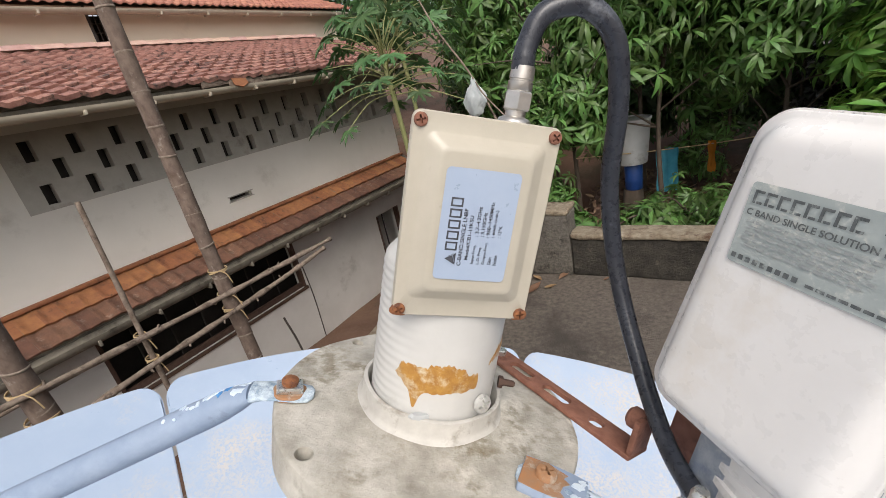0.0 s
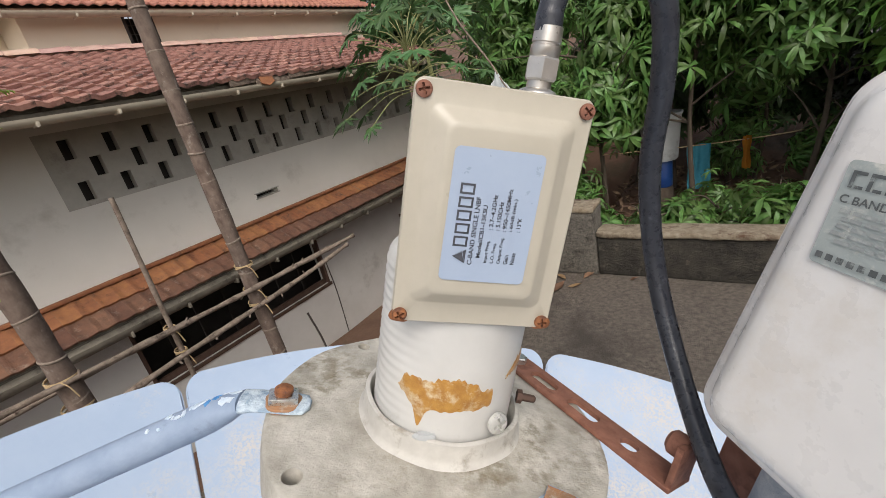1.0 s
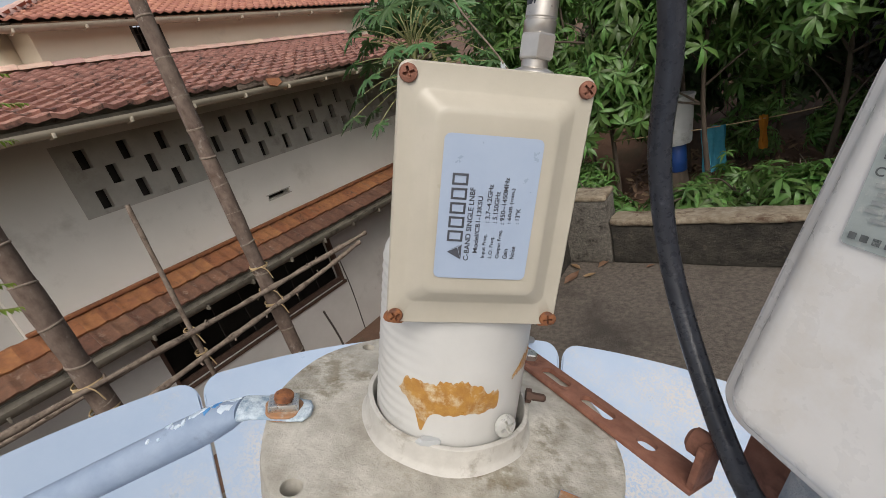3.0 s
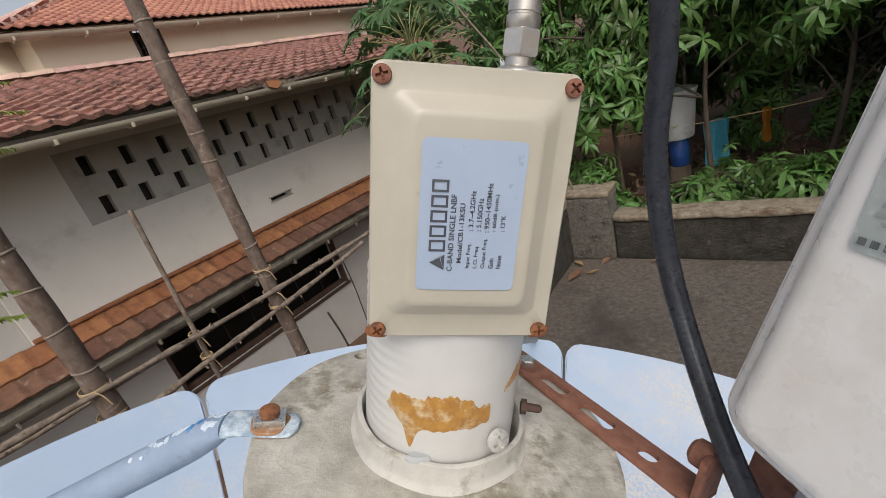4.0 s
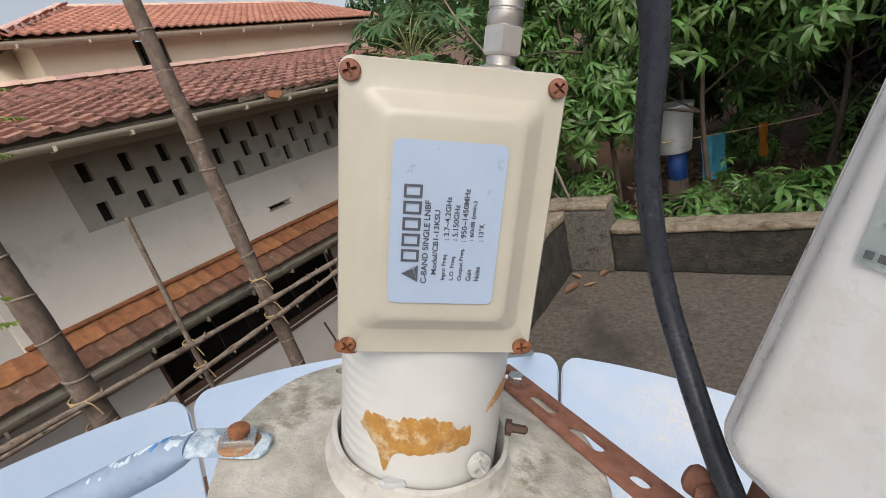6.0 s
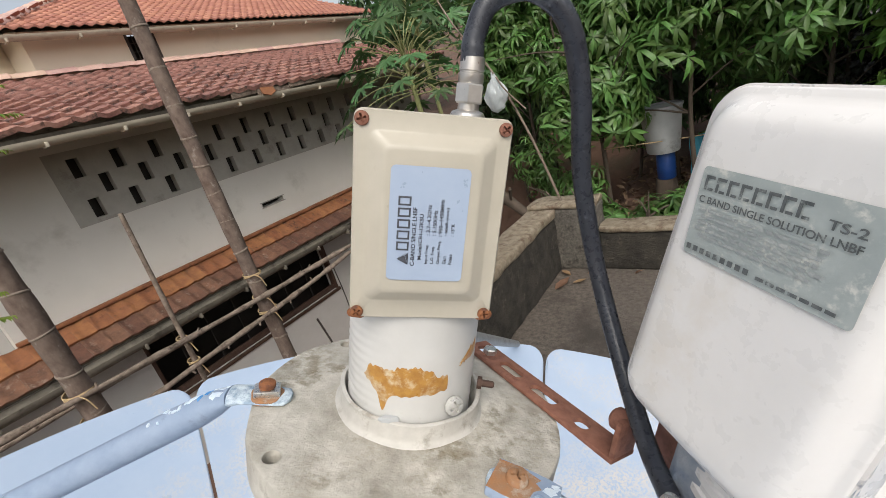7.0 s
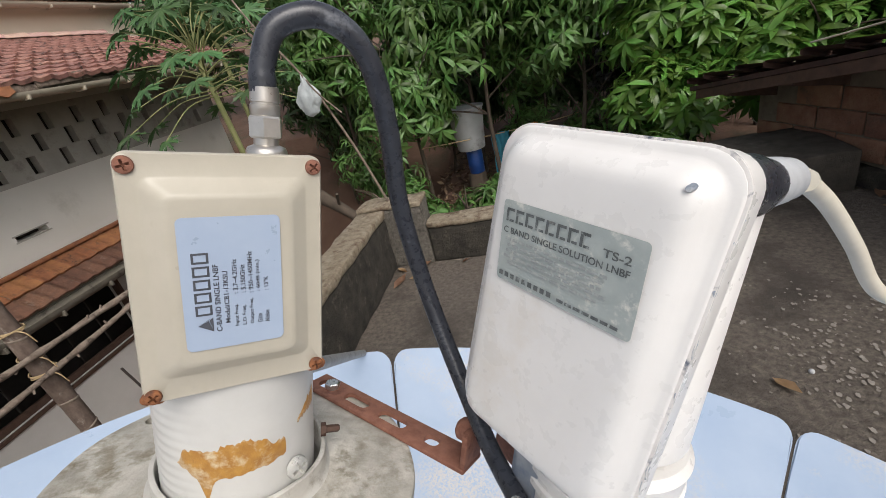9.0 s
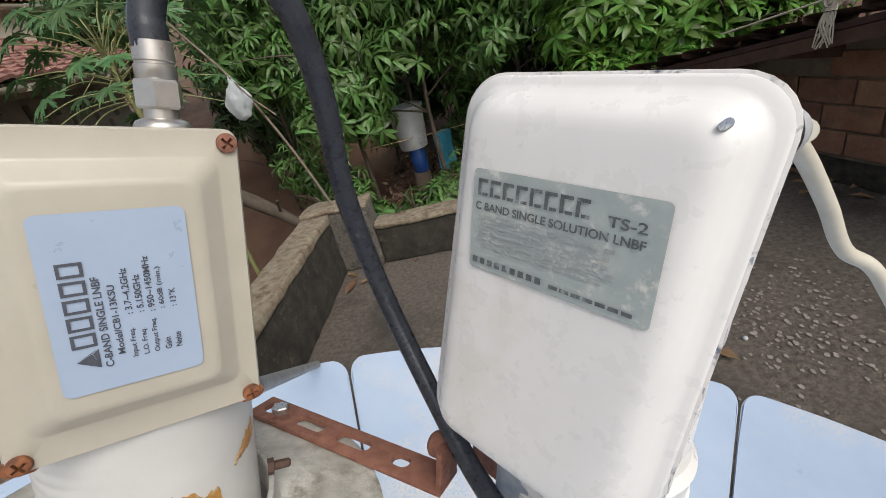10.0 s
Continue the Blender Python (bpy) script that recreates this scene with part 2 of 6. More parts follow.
M_CONCRETE = surf("terrace_concrete", (0.085, 0.069, 0.055), (0.2, 0.168, 0.136), 34, 0.94, 1.0, stain=(0.07, 0.058, 0.047), stain_scale=1.6, stain_at=0.5, bump_dist=0.02, fine=75)
M_PATCH = surf("pale_cement_patch", (0.3, 0.27, 0.235), (0.2, 0.175, 0.145), 40, 0.92, 0.5)
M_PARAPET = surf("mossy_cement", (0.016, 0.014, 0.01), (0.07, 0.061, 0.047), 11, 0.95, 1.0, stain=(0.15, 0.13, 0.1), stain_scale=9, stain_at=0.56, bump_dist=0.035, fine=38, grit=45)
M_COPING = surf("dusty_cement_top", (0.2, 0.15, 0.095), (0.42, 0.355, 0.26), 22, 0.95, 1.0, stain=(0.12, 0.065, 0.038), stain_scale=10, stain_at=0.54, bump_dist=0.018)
M_PLASTER = surf("white_lime_plaster", (0.66, 0.63, 0.57), (0.72, 0.69, 0.63), 1.2, 0.9, 0.12, stain=(0.54, 0.51, 0.45), stain_scale=0.9, stain_at=0.58, bump_dist=0.004)
M_BAND = surf("grey_cement_grille", (0.36, 0.34, 0.3), (0.46, 0.44, 0.39), 4, 0.92, 0.25, stain=(0.25, 0.23, 0.2), stain_scale=2, stain_at=0.54, bump_dist=0.004)
M_GREYWALL = surf("grey_plaster", (0.5, 0.48, 0.45), (0.58, 0.56, 0.53), 1.5, 0.9, 0.12, stain=(0.38, 0.36, 0.33), stain_scale=1.1, stain_at=0.6)
M_PEACH = surf("peach_wall_paint", (0.8, 0.69, 0.54), (0.85, 0.74, 0.59), 1.0, 0.9, 0.1, stain=(0.7, 0.6, 0.48), stain_scale=0.8, stain_at=0.62)
# near-black that paints in the shade inside the openings
M_INTERIOR_SHADE = surf("interior_shade_black", (0.03, 0.025, 0.02), (0.05, 0.04, 0.035), 4, 0.95, 0)
M_TILE = surf("red_clay_tile", (0.21, 0.09, 0.068), (0.38, 0.2, 0.158), 11, 0.9, 0.6, stain=(0.07, 0.045, 0.038), stain_scale=6, stain_at=0.51, vary="object", vary_by=0.2, hue=0.01, bump_dist=0.008)
M_TILEMESH = surf("red_clay_tile_field", (0.37, 0.155, 0.105), (0.46, 0.215, 0.155), 3, 0.85, 0.3, stain=(0.24, 0.105, 0.08), stain_scale=2.5, stain_at=0.58, vary="island", vary_by=0.12, hue=0.012, bump_dist=0.004)
M_OLDTILE = surf("mossy_orange_tile", (0.36, 0.15, 0.06), (0.22, 0.09, 0.045), 9, 0.94, 0.8, stain=(0.07, 0.04, 0.028), stain_scale=5, stain_at=0.55, vary="object", vary_by=0.14, hue=0.01, bump_dist=0.008, grit=25)
M_RIDGE = surf("pink_ridge_tile", (0.62, 0.4, 0.32), (0.7, 0.5, 0.42), 6, 0.85, 0.3, vary="object", vary_by=0.12)
M_GUTTER = surf("beige_gutter_pipe", (0.4, 0.35, 0.27), (0.48, 0.43, 0.34), 6, 0.6, 0.15, stain=(0.25, 0.21, 0.16), stain_scale=4, stain_at=0.58)
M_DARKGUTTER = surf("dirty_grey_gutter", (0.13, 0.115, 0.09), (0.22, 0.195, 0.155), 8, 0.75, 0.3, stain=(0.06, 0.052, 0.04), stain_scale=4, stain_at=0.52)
M_BAMBOO = surf("weathered_palm_pole", (0.1, 0.068, 0.052), (0.2, 0.15, 0.12), 16, 0.9, 0.8, stain=(0.33, 0.29, 0.25), stain_scale=14, stain_at=0.57, stretch=(1, 1, 0.6), bump_dist=0.007, grit=40)
M_NODE = surf("pale_pole_ring", (0.3, 0.25, 0.2), (0.15, 0.11, 0.085), 25, 0.88, 0.4)
M_DRYWOOD = surf("grey_dry_wood", (0.14, 0.1, 0.075), (0.3, 0.24, 0.19), 18, 0.9, 0.8, stain=(0.06, 0.043, 0.033), stain_scale=12, stain_at=0.54, bump_dist=0.006)
M_ROPE = surf("coir_rope", (0.42, 0.3, 0.16), (0.5, 0.37, 0.21), 60, 0.9, 0.5)
M_SOIL = surf("red_brown_soil", (0.11, 0.06, 0.04), (0.17, 0.1, 0.065), 1.5, 0.95, 0.8, stain=(0.07, 0.06, 0.035), stain_scale=0.7, stain_at=0.52, bump_dist=0.03, fine=12)
M_BARK = surf("brown_bark", (0.05, 0.038, 0.026), (0.1, 0.075, 0.055), 12, 0.92, 0.7, bump_dist=0.006, stretch=(1, 1, 0.3))
M_LEAF = surf("mid_green_leaf", (0.075, 0.16, 0.038), (0.135, 0.235, 0.06), 6, 0.42, 0, vary="island", vary_by=0.5, thru=0.35)
M_MANGO = surf("bright_green_leaf", (0.08, 0.175, 0.028), (0.135, 0.25, 0.045), 6, 0.36, 0, vary="island", vary_by=0.4, thru=0.3)
M_DARKLEAF = surf("deep_green_leaf", (0.04, 0.085, 0.026), (0.065, 0.12, 0.036), 5, 0.45, 0, vary="island", vary_by=0.5, thru=0.28)
M_PURPLE = surf("purple_black_leaf", (0.02, 0.022, 0.022), (0.035, 0.034, 0.035), 5, 0.3, 0, vary="island", vary_by=0.4)
M_YOUNGLEAF = surf("yellow_green_leaf", (0.16, 0.24, 0.03), (0.24, 0.32, 0.05), 6, 0.45, 0, vary="island", vary_by=0.3, thru=0.35)
M_PAPAYA = surf("papaya_leaf", (0.065, 0.14, 0.05), (0.1, 0.19, 0.065), 6, 0.45, 0, vary="island", vary_by=0.35, thru=0.3)
M_STALK = surf("green_stalk", (0.2, 0.22, 0.08), (0.28, 0.28, 0.12), 10, 0.6, 0.1)
M_DRYLEAF = surf("dry_brown_leaf", (0.3, 0.17, 0.09), (0.4, 0.26, 0.16), 20, 0.8, 0.2, vary="object", vary_by=0.3)
M_LITTER = surf("brown_leaf_litter", (0.13, 0.075, 0.045), (0.26, 0.17, 0.11), 8, 0.85, 0, vary="island", vary_by=0.5)
M_BAG = surf("translucent_plastic_bag", (0.6, 0.64, 0.64), (0.68, 0.72, 0.72), 20, 0.3, 0.4, thru=0.4, bump_dist=0.01)
M_PAINTBUCKET = surf("dusty_plastic_drum", (0.4, 0.41, 0.41), (0.48, 0.5, 0.5), 6, 0.5, 0.1, stain=(0.24, 0.24, 0.22), stain_scale=4, stain_at=0.55)
M_CLOTH = surf("turquoise_cloth", (0.05, 0.3, 0.42), (0.08, 0.36, 0.48), 15, 0.85, 0.3)
M_CLOTH3 = surf("orange_cloth", (0.5, 0.2, 0.02), (0.6, 0.26, 0.03), 15, 0.85, 0.3)
M_LATERITE = surf("red_laterite_block", (0.19, 0.085, 0.052), (0.29, 0.16, 0.105), 9, 0.94, 0.9, stain=(0.12, 0.085, 0.06), stain_scale=6, stain_at=0.54, vary="object", vary_by=0.25, hue=0.015, bump_dist=0.012)
M_MORTAR = surf("cement_mortar", (0.14, 0.105, 0.075), (0.22, 0.18, 0.14), 10, 0.94, 0.7)
M_SHEDROOF = surf("dark_old_tile", (0.05, 0.026, 0.02), (0.1, 0.05, 0.036), 8, 0.92, 0.6, stain=(0.03, 0.02, 0.016), stain_scale=6, stain_at=0.53, vary="object", vary_by=0.3, hue=0.01)
M_PLINTH = surf("dark_cement_plinth", (0.045, 0.038, 0.03), (0.1, 0.085, 0.068), 9, 0.92, 0.8, stain=(0.15, 0.13, 0.105), stain_scale=4, stain_at=0.6, bump_dist=0.01)
M_GALV = surf("galvanised_strip", (0.26, 0.26, 0.25), (0.36, 0.36, 0.35), 60, 0.6, 0.3, metal=0.3, stain=(0.16, 0.15, 0.14), stain_scale=25, stain_at=0.55)
M_ROPEPALE = surf("pale_frayed_rope", (0.46, 0.41, 0.32), (0.58, 0.53, 0.43), 60, 0.9, 0.5)
M_MOSSTILE = surf("dark_mossy_tile", (0.2, 0.095, 0.058), (0.1, 0.052, 0.035), 10, 0.95, 0.9, stain=(0.3, 0.22, 0.17), stain_scale=8, stain_at=0.57, vary="object", vary_by=0.2, hue=0.01, bump_dist=0.012, grit=30)
M_PILLAR = surf("speckled_grey_cement", (0.08, 0.072, 0.06), (0.2, 0.18, 0.15), 45, 0.95, 1.0, stain=(0.03, 0.026, 0.02), stain_scale=9, stain_at=0.52, bump_dist=0.02, fine=60, grit=40)
M_FRAMEWOOD = surf("dark_brown_window_wood", (0.06, 0.032, 0.022), (0.1, 0.055, 0.038), 14, 0.8, 0.4, bump_dist=0.004)
M_BLUEDRUM = surf("dark_blue_plastic", (0.008, 0.04, 0.17), (0.012, 0.055, 0.22), 9, 0.45, 0.1)
M_BARS = surf("dark_iron", (0.05, 0.045, 0.04), (0.09, 0.07, 0.06), 30, 0.7, 0.2)

# ---- frames of reference ----
FEED = Matrix(((0.70767, -0.66291, 0.24444, 0), (0.62106, 0.74859, 0.23215, 0), (-0.33688, -0.01247, 0.94147, 0), (0, 0, 0, 1)))
GROUND_Z, ALLEY_Z = -1.5, -4.2

# ---- large structure ----
def terrain(x, y):
    s = lambda v: max(0.0, min(1.0, v)) ** 2 * (3 - 2 * max(0.0, min(1.0, v)))
    back = -2.3 + 0.16 * max(0.0, y - 6.5) + 0.05 * max(0.0, abs(x) - 6)
    low = ALLEY_Z + 1.9 * s((y - 7.5) / 4.0)
    k = s((x + 2.4) / 0.8) * s((y - 2.6) / 0.6)
    z = low + (back - low) * k if y < 11 else back
    return min(z, 9.0) + 0.05 * noise.noise(Vector((x * 0.9, y * 0.9, 0)))


xs = sorted({*np.linspace(-8, 8, 65).round(3), *(-300, -150, -80, -50, -35, -25, -18, -14, -11, 11, 14, 18, 25, 35, 50, 80, 150, 300)})
ys = sorted({*np.linspace(-5, 14, 77).round(3), *(-300, -150, -80, -50, -30, -20, -12, -8, 17, 20, 25, 32, 45, 60, 90, 150, 300)})
gv = [(x, y, terrain(x, y)) for y in ys for x in xs]
gf = [(j * len(xs) + i, j * len(xs) + i + 1, (j + 1) * len(xs) + i + 1, (j + 1) * len(xs) + i) for j in range(len(ys) - 1) for i in range(len(xs) - 1)]
ground = tagged(new("ground", array_mesh("ground", gv, gf, M_SOIL)), "red-brown bare soil yard with leaf litter", "ground", kind="structure")

floor = thing("floor", "weathered grey-brown concrete terrace floor", "floor", kind="structure", material=M_CONCRETE, smooth=None,
              bm=box(bmesh.new(), -1.36, 9.0, -6.0, 3.15, GROUND_Z - 0.25, GROUND_Z))
thing("floor_2", "concrete terrace floor before the tiled shed", "floor", kind="structure", material=M_CONCRETE, smooth=None,
      bm=box(bmesh.new(), 1.36, 9.0, 3.152, 4.7, GROUND_Z - 0.25, GROUND_Z))
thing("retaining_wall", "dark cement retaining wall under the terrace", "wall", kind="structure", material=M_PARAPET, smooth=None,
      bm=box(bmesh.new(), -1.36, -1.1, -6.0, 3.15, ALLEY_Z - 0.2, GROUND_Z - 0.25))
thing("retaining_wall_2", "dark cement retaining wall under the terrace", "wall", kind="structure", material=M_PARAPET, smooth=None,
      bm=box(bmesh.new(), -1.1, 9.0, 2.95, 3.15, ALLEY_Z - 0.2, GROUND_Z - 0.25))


def rough_block(x0, x1, y0, y1, z0, z1, step=0.09, amp=0.011, bevel=0.015):
    bm = box(bmesh.new(), x0, x1, y0, y1, z0, z1, bevel, 2)
    for axis, lo, hi in ((0, x0, x1), (1, y0, y1), (2, z0, z1)):
        for k in range(1, max(1, int((hi - lo) / step))):
            at = Vector((0, 0, 0))
            at[axis] = lo + (hi - lo) * k / max(1, int((hi - lo) / step))
            no = Vector((0, 0, 0))
            no[axis] = 1
            bmesh.ops.bisect_plane(bm, geom=bm.verts[:] + bm.edges[:] + bm.faces[:], plane_co=at, plane_no=no)
    for v in bm.verts:
        v.co += amp * Vector(noise.noise_vector(v.co * 9.0)) + 0.6 * amp * Vector(noise.noise_vector(v.co * 31.0))
    return bm


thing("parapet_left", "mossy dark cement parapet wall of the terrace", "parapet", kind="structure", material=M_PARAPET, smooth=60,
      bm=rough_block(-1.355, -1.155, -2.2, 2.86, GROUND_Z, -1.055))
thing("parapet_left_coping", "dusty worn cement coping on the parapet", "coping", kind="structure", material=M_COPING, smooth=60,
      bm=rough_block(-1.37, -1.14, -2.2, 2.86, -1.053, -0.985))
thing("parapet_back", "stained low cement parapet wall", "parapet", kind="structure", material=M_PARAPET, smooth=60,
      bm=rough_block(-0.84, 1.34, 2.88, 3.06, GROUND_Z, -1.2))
thing("parapet_back_coping", "dusty broken cement coping on the low parapet", "coping", kind="structure", material=M_COPING, smooth=60,
      bm=rough_block(-0.84, 1.34, 2.865, 3.075, -1.198, -1.155, 0.09, 0.011))
thing("parapet_pillar", "weathered grey cement corner block of the parapet", "pillar", kind="structure", material=M_PILLAR, smooth=60,
      bm=rough_block(-1.37, -0.845, 2.862, 3.08, GROUND_Z, -1.0))
thing("parapet_pillar_top", "pale worn cement cap on the corner block", "coping", kind="structure", material=M_COPING, smooth=60,
      bm=rough_block(-1.375, -0.84, 2.855, 3.085, -0.998, -0.955))


def wall_x(name, x, y0, y1, z0, z1, holes, thick, material, label, category="wall"):
    """A wall facing +x with real openings (y0, y1, z0, z1)."""
    yy = sorted({y0, y1, *(v for h in holes for v in h[:2])})
    zz = sorted({z0, z1, *(v for h in holes for v in h[2:])})
    solid = [[not any(h[0] <= (a + b) / 2 <= h[1] and h[2] <= (c + d) / 2 <= h[3] for h in holes) for c, d in zip(zz, zz[1:])] for a, b in zip(yy, yy[1:])]
    bm = bmesh.new()
    quad = lambda *q: bm.faces.new([bm.verts.new(p) for p in q])
    full = lambda i, j: 0 <= i < len(yy) - 1 and 0 <= j < len(zz) - 1 and solid[i][j]
    for i, (a, b) in enumerate(zip(yy, yy[1:])):
        for j, (c, d) in enumerate(zip(zz, zz[1:])):
            if not solid[i][j]:
                continue
            quad((x, a, c), (x, b, c), (x, b, d), (x, a, d))
            quad((x - thick, a, d), (x - thick, b, d), (x - thick, b, c), (x - thick, a, c))
            for di, dj, p, q in ((-1, 0, (a, c), (a, d)), (1, 0, (b, d), (b, c)), (0, -1, (b, c), (a, c)), (0, 1, (a, d), (b, d))):
                if not full(i + di, j + dj):
                    quad((x, *p), (x, *q), (x - thick, *q), (x - thick, *p))
    bmesh.ops.remove_doubles(bm, verts=bm.verts, dist=1e-5)
    bmesh.ops.recalc_face_normals(bm, faces=bm.faces)
    return thing(name, label, category, kind="structure", bm=bm, material=material, smooth=None)


WALL_X = -6.6
Y0, Y1 = 0.36, 8.5
vents = [(round(y - 0.062, 3), round(y + 0.062, 3), z - 0.118, z + 0.118)
         for row, z in enumerate((-0.22, 0.04, 0.29)) for y in (1.72 + 0.237 * (row % 2) + 0.475 * k for k in range(14)) if y < 8.2]
band = wall_x("wall_vent_band", WALL_X + 0.004, 1.45, Y1, -0.4, 0.5, vents, 0.12, M_BAND, "grey cement band pierced by staggered vent slots")
wall_x("wall_upper", WALL_X, Y0, Y1, -1.75, -0.4, [(3.83, 4.25, -1.035, -0.965)], 0.25, M_PLASTER, "white plastered wall under the vent band")
wall_x("wall_upper_side", WALL_X, Y0, 1.45, -0.4, 0.5, [], 0.25, M_PLASTER, "white plastered wall beside the vent band")
wall_x("wall_top", WALL_X, Y0, Y1, 0.5, 0.72, [], 0.25, M_PLASTER, "white plastered wall under the eaves")
windows = [(1.36, 4.66, -3.02, -1.95), (7.05, 7.9, -3.6, -2.5)]
wall_x("wall_lower", WALL_X, -6.0, Y1, ALLEY_Z - 0.1, -1.75, windows, 0.25, M_GREYWALL, "grey plastered lower wall with dark openings")
wall_x("wall_set_back", WALL_X - 0.35, -6.0, Y0, -1.75, 0.72, [], 0.25, M_GREYWALL, "pale grey plastered wall set back")
thing("wall_end", "white plastered end wall of the long building", "wall", kind="structure", material=M_PLASTER, smooth=None,
      bm=box(bmesh.new(), -9.5, WALL_X - 0.25, Y1 - 0.25, Y1, ALLEY_Z, 0.72))
thing("wall_return", "white plastered corner return of the wall", "wall", kind="structure", material=M_PLASTER, smooth=None,
      bm=box(bmesh.new(), WALL_X - 0.36, WALL_X - 0.25, Y0 + 0.002, Y0 + 0.22, -1.75, 0.72))
# inner wall coloured near-black in place of the unlit room's shade
thing("wall_inner", "inner wall behind the openings, coloured near-black for the room's shade", "wall", kind="structure", material=M_INTERIOR_SHADE, smooth=None,
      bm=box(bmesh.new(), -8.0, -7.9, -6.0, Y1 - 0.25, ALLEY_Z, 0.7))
# added board whose near-black colour imitates shade behind the vents
thing("wall_loft", "added near-black board standing in for shade behind the vent slots", "wall", kind="structure", material=M_INTERIOR_SHADE, smooth=None,
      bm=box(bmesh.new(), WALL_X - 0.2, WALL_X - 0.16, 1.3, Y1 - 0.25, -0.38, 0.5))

# unseen wall, added to block light into the near alley, kept low
thing("wall_behind", "unseen plain wall added behind the camera to shade the alley", "wall", kind="structure", material=M_GREYWALL, smooth=None,
      bm=box(bmesh.new(), -5.4, -1.5, -2.6, -2.35, ALLEY_Z - 0.1, -2.6))
# upper storey
UP_X = -8.6
wall_x("wall_storey", UP_X, 2.45, 9.6, 1.2, 2.45, [(3.88, 4.3, 1.72, 2.3)], 0.25, M_PEACH, "peach painted upper storey wall")
wall_x("wall_storey_shaded", UP_X - 0.9, 0.2, 2.45, 0.6, 2.45, [], 0.25, M_PEACH, "peach painted wall set back under the eaves")
thing("wall_storey_return", "peach painted corner of the upper storey", "wall", kind="structure", material=M_PEACH, smooth=None,
      bm=box(bmesh.new(), UP_X - 1.15, UP_X - 0.25, 2.452, 2.7, 0.6, 2.45))
# shade of the upper room painted as a near-black wall
thing("wall_storey_inner", "room wall behind the upper window, coloured near-black for its shade", "wall", kind="structure", material=M_INTERIOR_SHADE, smooth=None,
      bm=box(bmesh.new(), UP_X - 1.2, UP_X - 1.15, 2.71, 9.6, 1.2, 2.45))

# ---- dish antenna ----
DC, DN = Vector((0.133, -0.333, -0.632)), Vector((0.262, 0.121, 0.957)).normalized()
E1 = DN.cross(Vector((0, 1, 0))).normalized()
E2 = DN.cross(E1)
DR, DF = 1.22, 0.92
DEPTH = DR * DR / (4 * DF)
DISH = Matrix((E1, E2, DN)).transposed().to_4x4()
DISH = Matrix.Translation(DC - DN * DEPTH) @ DISH
gaps = [-23.8, -67.5, -117.7] + [-117.7 - 266.1 / 6 * k for k in range(1, 6)]
gaps.append(gaps[0] - 360)


def petal_mesh(a0, a1, material):
    n, k = 40, 12
    rc, half, mid = 0.042, radians(a0 - a1) / 2 - 0.003 / DR, radians(a0 + a1) / 2
    bm = bmesh.new()

    def surface(off):
        rows = []
        for i in range(n + 1):
            u = -1 + 2 * i / n
            u = math.sin(u * math.pi / 2)
            over = max(0.0, abs(u) * half * DR - (half * DR - rc)) / rc
            rim = DR - rc * (1 - math.sqrt(max(0.0, 1 - min(1, over) ** 2)))
            row = []
            for j in range(k + 1):
                r = 0.12 + (rim - 0.12) * j / k
                a = mid + u * (half - 0.003 * (1 / r - 1 / DR))
                row.append(bm.verts.new((r * math.cos(a), r * math.sin(a), r * r / (4 * DF) + off)))
            rows.append(row)
        return rows

    top, low = surface(0.0), surface(-0.012)
    for i in range(n):
        for j in range(k):
            bm.faces.new((top[i][j], top[i + 1][j], top[i + 1][j + 1], top[i][j + 1]))
            bm.faces.new((low[i][j], low[i][j + 1], low[i + 1][j + 1], low[i + 1][j]))
        bm.faces.new((top[i][k], top[i + 1][k], low[i + 1][k], low[i][k]))
        bm.faces.new((top[i + 1][0], top[i][0], low[i][0], low[i + 1][0]))
    for i, s in ((0, 1), (n, -1)):
        for j in range(k):
            bm.faces.new((top[i][j], top[i][j + 1], low[i][j + 1], low[i][j])[::s])
    bmesh.ops.recalc_face_normals(bm, faces=bm.faces)
    edge = [e for e in bm.edges if len(e.link_faces) == 2 and e.calc_face_angle(0) > 0.8]
    bmesh.ops.bevel(bm, geom=edge, offset=0.0035, segments=2, affect="EDGES")
    return bm


dish = thing("satellite_dish", "large pale blue sheet-metal satellite dish in separate petals, dusty inside", "satellite dish", DISH)
for a0, a1 in zip(gaps, gaps[1:]):
    part("petal", petal_mesh(a0, a1, M_DISH), M_DISH, dish, "", 40)
part("hub", lathe(bmesh.new(), [(0.15, -0.03), (0.15, -0.004), (0.14, 0.012), (0.03, 0.016)], 40), M_GALV, dish, "grey steel hub plate")
down = DISH.inverted().to_3x3() @ Vector((0, 0, -1))
foot = DISH.inverted() @ Vector((DISH.translation.x, DISH.translation.y, GROUND_Z + 0.012))
part("mast", sweep(bmesh.new(), [Vector((0, 0, -0.02)), foot], 0.045, 20), M_GALV, dish, "grey galvanised steel mast")
part("base_plate", box(bmesh.new(), -0.16, 0.16, -0.16, 0.16, -0.012, 0.0, 0.002), M_GALV, dish, "", m=DISH.inverted() @ Matrix.Translation((DISH.translation.x, DISH.translation.y, GROUND_Z + 0.012)))
rim_pt = lambda deg, r=DR, z=None: Vector((r * math.cos(radians(deg)), r * math.sin(radians(deg)), (r * r / (4 * DF)) if z is None else z))

# ---- feed unit with the cream cover ----
lnb = thing("feed_converter", "cream box-shaped feed converter on a white tube, rusty corner screws", "antenna feed", FEED)
AX, AY, TR = 0.0012, 0.0398, 0.0372


def xz(loop, y):
    return [(x, y, z) for x, z in loop]


